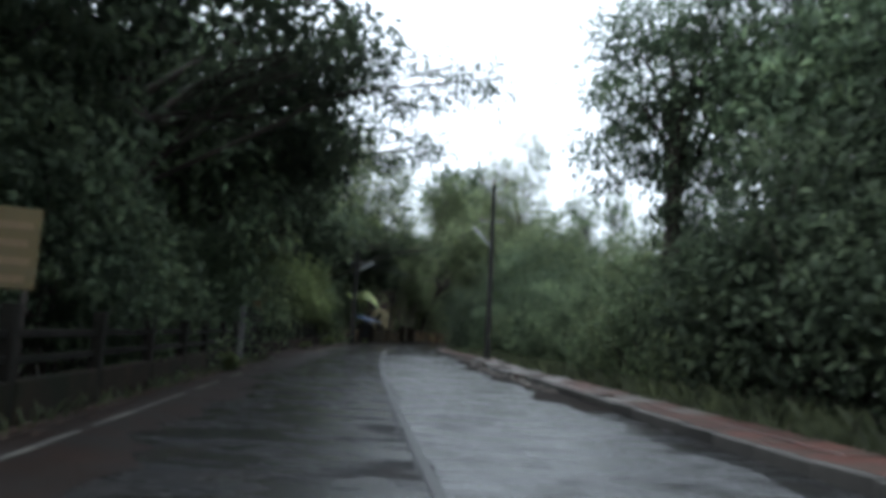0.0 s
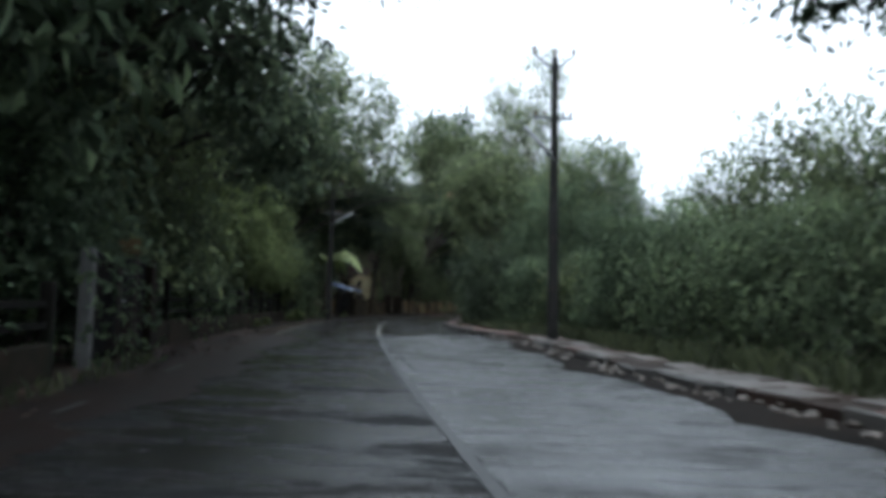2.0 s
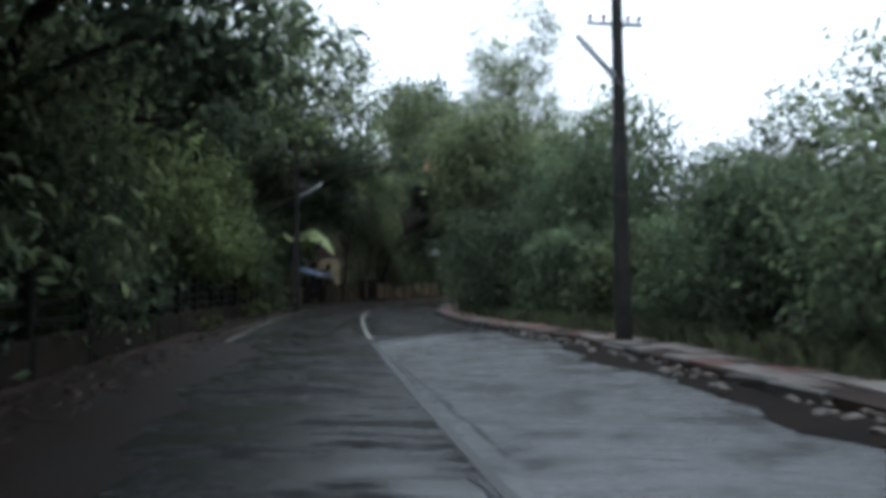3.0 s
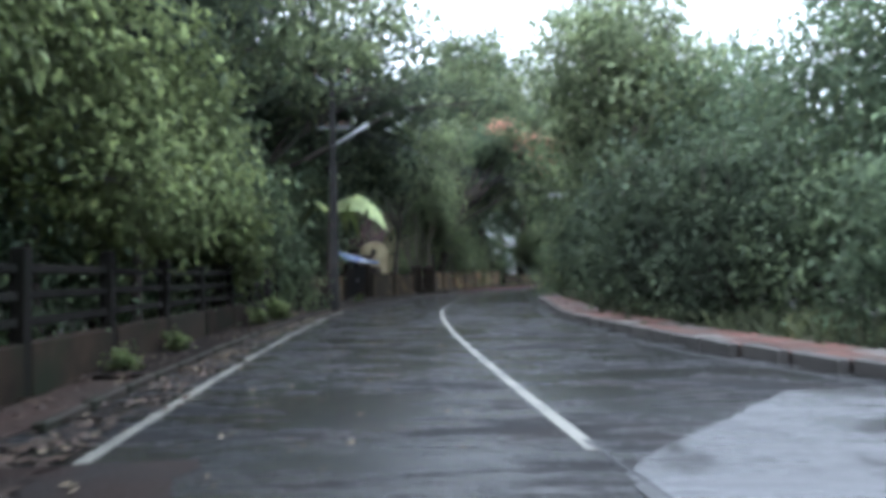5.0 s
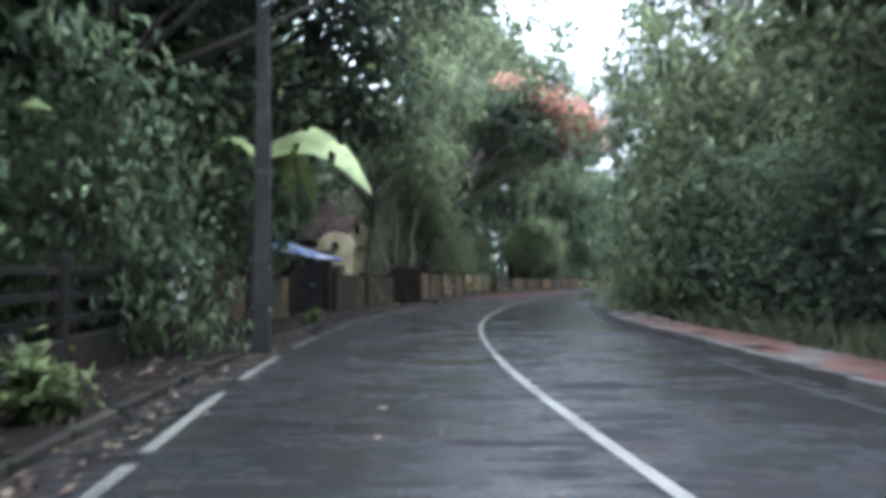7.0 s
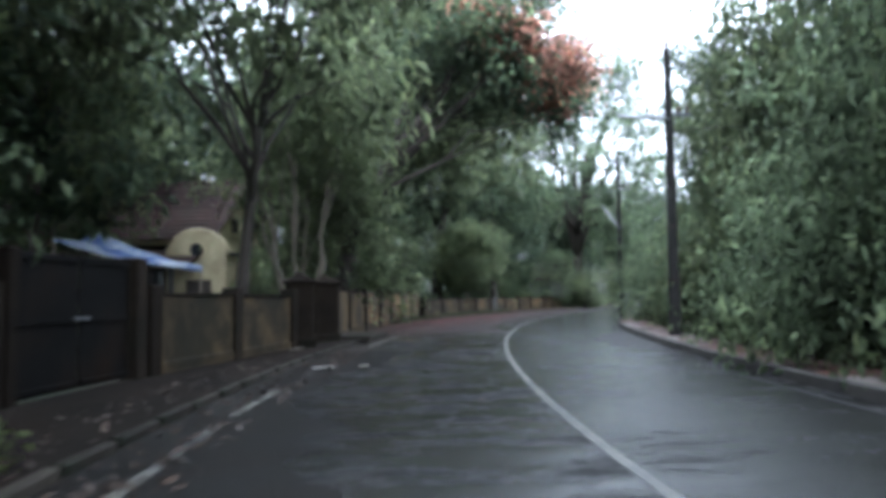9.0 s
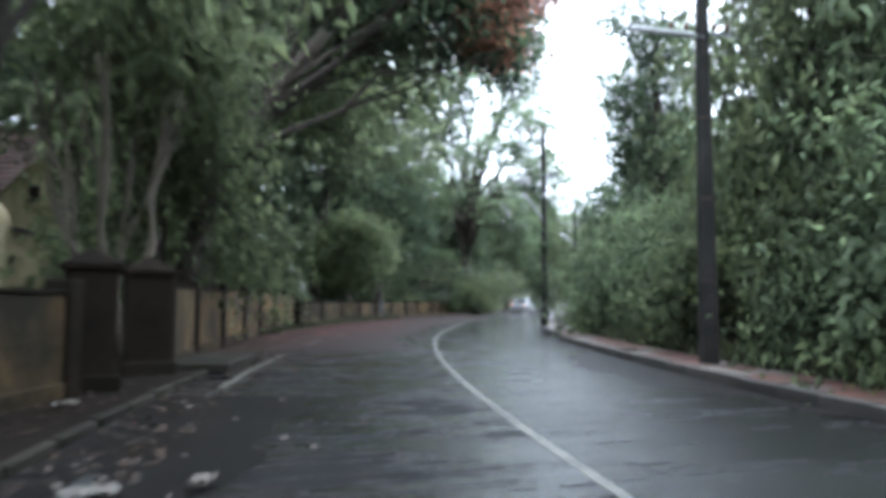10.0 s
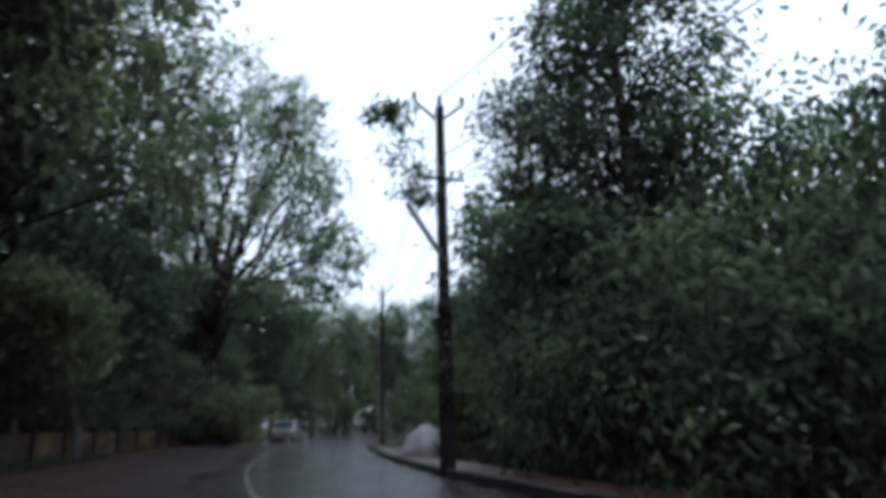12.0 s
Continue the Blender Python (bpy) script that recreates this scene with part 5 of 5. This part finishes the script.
banana = thing("banana_plant", pose(-15.6, 60.7, 0), "banana plant with long arching pale green leaves", "plant")
part("stem", Buf().tube([(0, 0, -0.05), (0.02, 0, 0.8), (0.06, 0.02, 2.0), (0.1, 0.0, 4.0)], [0.17, 0.15, 0.12, 0.08], 12), M_BARK, banana, smooth=True)
for i, (dx, dy, ln, arch) in enumerate(((1.0, -0.2, 2.95, 0.5), (-0.9, 0.1, 1.9, 0.85), (-0.9, 0.4, 1.8, 0.6), (0.2, 0.9, 2.0, 0.7), (0.5, 0.7, 1.9, 0.9))):
    part("leaf", banana_leaf((0.1, 0, 3.95), (dx, dy, 0.0), ln, 1.0 if i == 0 else 0.6, arch, -0.75 if i == 0 else 0.2, 91 + i), L_BANANA, banana, smooth=True)

# ---- flame tree: red blossom over a spreading crown ----
flame_lobes = [(a + 5.6, b + 0.2, c, r, r2, r3) for a, b, c, r, r2, r3 in ring_lobes(31, 14, 3.4, 8.6, 13.0, 1.6, 0.6, 0.5)]
bloom_lobes = [(9.3, 1.7, 10.5, 1.3, 1.2, 0.9), (9.7, 1.4, 9.9, 0.9, 0.8, 0.5), (8.2, 2.2, 11.4, 1.1, 1.0, 0.8), (6.6, 2.4, 12.0, 0.9, 0.9, 0.5), (7.9, 0.6, 10.6, 0.9, 0.9, 0.6), (8.6, -1.3, 10.3, 1.2, 1.0, 0.9), (6.9, -1.7, 11.2, 1.0, 0.9, 0.7), (5.2, -1.6, 12.2, 0.9, 0.9, 0.5), (9.0, 0.6, 9.2, 0.8, 0.8, 0.5)]
flame = make_tree("flame_tree", "flame tree with orange-red blossom among open foliage", "tree", flame_lobes + bloom_lobes[:1], 8500, 0.27, 59, L_DARK, M_BARK, 8.6, 0.36, lean=(3.6, -1.0), fork=0.5)
part("blossom", leaf_cloud("blossom", bloom_lobes, 9500, 0.19, 97, L_FLOWER, 0.4, 0.1, 0.8, 0.0), L_FLOWER, flame, "clusters of orange-red flowers")
flame.matrix_basis = scaled(-13.5, 87.0, 0, 0, 1.0)

# creeper hanging from the pole beside the white heap
cr = thing("creeper", pose(1.3, 96.0, 0), "leafy creeper twined on the concrete pole", "plant")
part("stem", Buf().tube([(0.17, 0, 0.1), (0.16, -0.14, 1.2), (-0.15, -0.13, 2.4), (-0.13, 0.13, 3.6), (0.13, 0.1, 4.6), (0.05, -0.13, 5.4), (-0.4, -0.1, 6.3), (-1.0, 0, 7.4), (-1.45, 0, 8.2)], [0.02, 0.018, 0.016, 0.014, 0.013, 0.012, 0.011, 0.009, 0.006], 5), M_BARK, cr)
part("leaves", leaf_cloud("leaves", [(0, 0, 2.2, 0.22, 0.22, 0.8), (0, 0, 3.8, 0.34, 0.34, 0.6), (-0.1, 0, 4.6, 0.28, 0.28, 0.4), (-0.6, 0, 6.6, 0.5, 0.35, 0.45), (-1.15, 0, 7.3, 0.55, 0.35, 0.5), (-1.6, 0, 8.0, 0.5, 0.35, 0.45)], 1400, 0.16, 99, L_DARK, 0.14), L_DARK, cr)

# ---- pale plastic-covered heap beyond the pole ----
heap = Buf()
rs = np.random.RandomState(4)
nu, nv = 20, 9
for j in range(nv + 1):
    for i in range(nu):
        a = i / nu * 2 * math.pi
        e = j / nv * math.pi / 2
        r = 1 + 0.16 * math.sin(3 * a + 2 * e) + 0.08 * math.sin(7 * a) + 0.05 * rs.normal()
        heap.v.append((0.8 * r * math.cos(a) * math.cos(e), 0.6 * r * math.sin(a) * math.cos(e), 0.95 * math.sin(e) * (1 + 0.06 * rs.normal())))
for j in range(nv):
    for i in range(nu):
        heap.f.append((j * nu + i, j * nu + (i + 1) % nu, (j + 1) * nu + (i + 1) % nu, (j + 1) * nu + i))
single("covered_heap", heap, M_SHEET, "heap covered with crumpled pale plastic sheet by the kerb", "heap", m=pose(5.1, 101.6, 0.08), smooth=True)


# ---- parked car, far along the road ----
def make_car(m):
    root = thing("car", m, "small silver hatchback parked at the roadside", "car")
    prof = [(-1.85, 0.35), (-1.9, 0.75), (-1.75, 0.95), (-1.45, 1.42), (-0.9, 1.52), (0.25, 1.5), (0.95, 1.0), (1.7, 0.86), (1.9, 0.6), (1.88, 0.32)]
    b = Buf()
    n = len(prof)
    rows_ = []
    for yy, f in ((-0.80, 0.0), (-0.72, 1.0), (0.72, 1.0), (0.80, 0.0)):
        rows_.append([(x * (0.985 + 0.015 * f), yy * (0.86 if z > 1.1 else 1.0), z - (0.03 if f == 0 else 0)) for x, z in prof])
    for r in rows_:
        b.v += r
    for r in range(3):
        for i in range(n):
            b.f.append((r * n + i, r * n + (i + 1) % n, (r + 1) * n + (i + 1) % n, (r + 1) * n + i))
    b.f += [tuple(range(n))[::-1], tuple(range(3 * n, 4 * n))]
    body = part("body", b, M_CAR, root, bevel=0.02)
    part("windscreen", Buf().add([(0.3, -0.6, 1.47), (0.3, 0.6, 1.47), (0.93, 0.68, 1.05), (0.93, -0.68, 1.05), (0.27, -0.6, 1.45), (0.27, 0.6, 1.45), (0.9, 0.68, 1.03), (0.9, -0.68, 1.03)], [(0, 1, 2, 3), (7, 6, 5, 4), (0, 4, 5, 1), (2, 6, 7, 3), (1, 5, 6, 2), (3, 7, 4, 0)]), M_GLASS, root)
    part("rear_window", Buf().add([(-1.5, -0.58, 1.42), (-1.5, 0.58, 1.42), (-1.76, 0.64, 1.0), (-1.76, -0.64, 1.0), (-1.47, -0.58, 1.42), (-1.47, 0.58, 1.42), (-1.73, 0.64, 1.0), (-1.73, -0.64, 1.0)], [(3, 2, 1, 0), (4, 5, 6, 7), (0, 1, 5, 4), (2, 3, 7, 6), (1, 2, 6, 5), (3, 0, 4, 7)]), M_GLASS, root)
    for s in (-1, 1):
        part("side_window", Buf().add([(-1.2, s * 0.715, 1.38), (0.2, s * 0.715, 1.38), (0.7, s * 0.80, 1.03), (-1.35, s * 0.80, 1.03), (-1.2, s * 0.69, 1.38), (0.2, s * 0.69, 1.38), (0.7, s * 0.77, 1.03), (-1.35, s * 0.77, 1.03)], [(0, 1, 2, 3), (7, 6, 5, 4), (0, 4, 5, 1), (2, 6, 7, 3), (1, 5, 6, 2), (3, 7, 4, 0)]), M_GLASS, root)
        part("headlight", Buf().box((1.84, s * 0.56, 0.68), (0.1, 0.3, 0.14)), M_TUBE, root, bevel=0.03)
        part("tail_light", Buf().box((-1.84, s * 0.62, 0.85), (0.1, 0.2, 0.24)), L_FLOWER, root, "red tail light", bevel=0.03)
        for x in (-1.2, 1.2):
            w = part("wheel", Buf().tube([(x, s * 0.62, 0.29), (x, s * 0.64, 0.29), (x, s * 0.79, 0.29), (x, s * 0.81, 0.29)], [0.24, 0.29, 0.29, 0.24], 20), M_RUBBER, root)
            part("rim", Buf().tube([(x, s * 0.805, 0.29), (x, s * 0.825, 0.29)], [0.18, 0.15], 14), M_STEEL, w)
    return root


make_car(pose(*at(131.5, -1.8), 0.0, 0, 0, 52))


# ---- kerb stones and paving, piece by piece ----
def shared_piece(name, buf, mat, bevel):
    return to_mesh(name, buf, mat, bevel)


def lay(name, me, parent, y, off, z, tilt=1.0):
    ob = new(name, me)
    ob.parent = parent
    x, yy = at(y, off)
    ob.matrix_basis = pose(x, yy, z + rng.uniform(-0.012, 0.012), rng.uniform(-tilt, tilt), rng.uniform(-tilt, tilt), -math.degrees(heading(y)) + rng.uniform(-tilt, tilt))
    return ob


kerb_me = shared_piece("kerb_stone", Buf().box((0, 0, -0.09), (0.15, 0.93, 0.52)), M_KERB, 0.018)
kerb_r = thing("kerb_right", pose(0, 0, 0), "line of worn grey kerb stones along the footpath", "kerb", kind="structure")
y = -4.0
while y < 122:
    worn = 19 < y < 38
    if not (worn and rng.random() < 0.5):
        lay("kerb_stone", kerb_me, kerb_r, y, right_edge(y) + 0.07 + (rng.uniform(-0.05, 0.05) if worn else 0.0), rng.uniform(-0.06, 0.0) if worn else 0.0, 4.5 if worn else 1.2)
    y += 0.96 * math.cos(heading(y))
kerb_dark = shared_piece("kerb_stone", Buf().box((0, 0, -0.09), (0.12, 0.93, 0.52)), M_KERB_SHADE, 0.018)
kerb_l = thing("kerb_left", pose(0, 0, 0), "line of low worn kerb stones above the gutter", "kerb", kind="structure")
y = 38.5
while y < 79.2:
    lay("kerb_stone", kerb_dark, kerb_l, y, -4.2, -0.07, 0.8)
    y += 0.96 * math.cos(heading(y))
red_me = shared_piece("paving_slab", Buf().box((0, 0, 0), (0.52, 0.88, 0.07)), M_PAVE_RED, 0.012)
pale_me = shared_piece("paving_slab", Buf().box((0, 0, 0), (0.52, 0.88, 0.07)), M_PAVE_PALE, 0.012)
for k, o in ((0, 0.43), (1, 0.99)):
    y = -4.0
    while y < 112:
        block = int((y + 4) / 3.6)
        pale = 0.72 if (20 < y < 33 or 62 < y < 70) else (0.55 if block % 3 == 1 else 0.12)
        worn = 19 < y < 38
        if rng.random() > (0.25 if worn else 0.04):
            lay("paving_slab", pale_me if rng.random() < pale else red_me, fr, y, right_edge(y) + o, 0.11 if worn else 0.118, 3.0 if worn else 0.9)
        y += 0.92 * math.cos(heading(y))


# ---- litter, leaves, petals, stones ----
def scatter(name, n, seed, y0, y1, o0, o1, size, mat, label, category, lift=0.012, centre=None, skew=0.0):
    """Fallen leaves lying nearly flat in one object."""
    rs = np.random.RandomState(seed)
    b = Buf()
    for _ in range(n):
        yy = y0 + (y1 - y0) * rs.rand()
        u = rs.rand() ** (1 + skew)
        o = o0 + (o1 - o0) * u
        if centre is not None:
            yy = rs.normal((y0 + y1) / 2, (y1 - y0) / 4)
            o = rs.normal((o0 + o1) / 2, abs(o1 - o0) / 4)
        x, yq = at(yy, o)
        s = size * rs.uniform(0.5, 1.4)
        a = rs.uniform(0, 6.28)
        c, d = math.cos(a), math.sin(a)
        z = lift + rs.uniform(0, 0.012)
        t = rs.uniform(0.0, 0.35) * s
        b.add([(x, yq, z), (x + (c * 0.5 - d * 0.28) * s, yq + (d * 0.5 + c * 0.28) * s, z + t * 0.6), (x + c * s, yq + d * s, z + t), (x + (c * 0.5 + d * 0.28) * s, yq + (d * 0.5 - c * 0.28) * s, z + t * 0.2)], [(0, 3, 2, 1)])
    me = bpy.data.meshes.new(name)
    me.from_pydata(b.v, [], b.f)
    me.materials.append(mat)
    return tagged(new(name, me), label, category, "", "stuff")


scatter("fallen_leaves", 700, 21, 37, 60, -3.62, -4.12, 0.10, L_SODDEN, "brown rotting leaves in the wet gutter", "leaves")
scatter("fallen_leaves", 420, 1, 37, 60, -3.62, -4.12, 0.085, L_LITTER, "yellow and brown fallen leaves in the wet gutter", "leaves")
scatter("fallen_leaves", 240, 2, 34, 58, -3.4, -0.4, 0.07, L_LITTER, "scattered fallen leaves on the wet road", "leaves", skew=0.6)
scatter("fallen_leaves", 700, 3, 40, 79, -5.2, -4.3, 0.11, L_SODDEN, "fallen leaves on the narrow footpath", "leaves", lift=0.09)
scatter("fallen_leaves", 900, 4, 60, 84, -4.1, -3.2, 0.12, L_SODDEN, "dark fallen leaves in the gutter", "leaves")
scatter("fallen_leaves", 160, 31, 40, 60, -5.2, -4.3, 0.09, L_LITTER, "pale fallen leaves on the narrow footpath", "leaves", lift=0.095)
scatter("fallen_petals", 12000, 5, 84, 108, -7.8, -1.6, 0.065, L_PETAL, "red-brown fallen petals carpeting the road edge", "petals", centre=True)
scatter("fallen_leaves", 1200, 6, -4, 30, -6.0, -3.7, 0.12, L_SODDEN, "sodden leaves along the dirt shoulder", "leaves", lift=0.025)
scatter("fallen_leaves", 1600, 7, 27, 42, -6.6, -3.4, 0.12, L_SODDEN, "sodden leaves and mud washed onto the shoulder", "leaves", lift=0.024)


def grass(name, n, seed, y0, y1, off, width, label, size=0.3):
    rs = np.random.RandomState(seed)
    b = Buf()
    for _ in range(n):
        yy = y0 + (y1 - y0) * rs.rand()
        o = (off(yy) if callable(off) else off) + rs.uniform(-width, width)
        x, yq = at(yy, o)
        h = size * rs.uniform(0.5, 1.5)
        a = rs.uniform(0, 6.28)
        c, d = math.cos(a), math.sin(a)
        l = h * rs.uniform(0.2, 0.8)
        b.add([(x - d * 0.012, yq + c * 0.012, 0.02), (x + d * 0.012, yq - c * 0.012, 0.02), (x + c * l * 0.4 + d * 0.01, yq + d * l * 0.4 - c * 0.01, h * 0.7), (x + c * l, yq + d * l, h)], [(0, 1, 2, 3)])
    me = bpy.data.meshes.new(name)
    me.from_pydata(b.v, [], b.f)
    me.materials.append(L_GRASS)
    return tagged(new(name, me), label, "grass", "", "stuff")


grass("grass", 9000, 11, -4, 112, lambda y: right_edge(y) + 1.9, 0.75, "ragged wet grass and weeds under the hedge", 0.42)
grass("grass", 500, 12, -4, 26, -4.15, 0.10, "thin wet grass along the fence foot", 0.2)
grass("grass", 2500, 13, 80, 112, -6.6, 0.5, "thin wet grass along the wall foot", 0.2)

for y, o, s in ((51.8, -4.75, 1.0), (50.2, -4.9, 0.7), (44.0, -4.9, 0.55), (64.5, -4.6, 0.6), (41.5, -4.8, 0.5), (19.0, -4.15, 0.7)):
    x, yy = at(y, o)
    plant(bush_s, x, yy, rng.uniform(0, 360), s, group="weeds at the kerb")


def make_stone(seed, s):
    rs = np.random.RandomState(seed)
    bm = bmesh.new()
    bmesh.ops.create_icosphere(bm, subdivisions=1, radius=s)
    for v in bm.verts:
        v.co *= rs.uniform(0.7, 1.2)
        v.co.z *= 0.5
    me = bpy.data.meshes.new("stone")
    bm.to_mesh(me)
    bm.free()
    me.materials.append(M_STONE)
    return me


stones = [make_stone(i, s) for i, s in ((1, 0.06), (2, 0.09), (3, 0.05))]
for i in range(240):
    yy = rng.uniform(16, 38)
    x, yq = at(yy, right_edge(yy) + rng.uniform(-0.45, 0.4))
    ob = new("stone", rng.choice(stones))
    ob.matrix_basis = pose(x, yq, 0.03, rng.uniform(-20, 20), rng.uniform(-20, 20), rng.uniform(0, 360))
    tagged(ob, "broken stone from the crumbling kerb", "stone", "stones at the broken kerb")
for i in range(45):
    x, yq = at(rng.uniform(66, 80), rng.uniform(-3.9, -0.8) if i % 3 else rng.uniform(-3.9, -3.3))
    ob = new("stone", stones[2])
    ob.matrix_basis = scaled(x, yq, 0.015, rng.uniform(0, 360), rng.uniform(0.35, 0.9))
    tagged(ob, "small dark pebble on the wet road", "stone", "pebbles on the road")


def make_litter(m, w, h, label):
    root = thing("litter", m, label, "litter", "litter on the road")
    b = Buf()
    n = 6
    rs = np.random.RandomState(int(w * 100))
    for iz in (0, 1):
        for j in range(n + 1):
            for i in range(n + 1):
                b.v.append((w * (i / n - 0.5), h * (j / n - 0.5), 0.03 + 0.05 * abs(math.sin(i * 1.3 + j)) + 0.012 * rs.rand() - 0.008 * iz))
    k = (n + 1) ** 2
    for j in range(n):
        for i in range(n):
            a = j * (n + 1) + i
            b.f += [(a, a + 1, a + n + 2, a + n + 1), (k + a, k + a + n + 1, k + a + n + 2, k + a + 1)]
    part("sheet", b, M_PAPER, root)
    return root


make_litter(pose(*at(71.75, -3.4), 0.0, 0, 0, 20), 0.34, 0.22, "crumpled pale paper litter on wet asphalt")
make_litter(pose(*at(71.95, -2.75), 0.0, 0, 0, 70), 0.22, 0.14, "small crumpled pale litter on wet asphalt")
make_litter(pose(*at(75.0, -4.75), 0.085, 0, 0, 10), 0.26, 0.16, "crumpled white litter on the footpath")
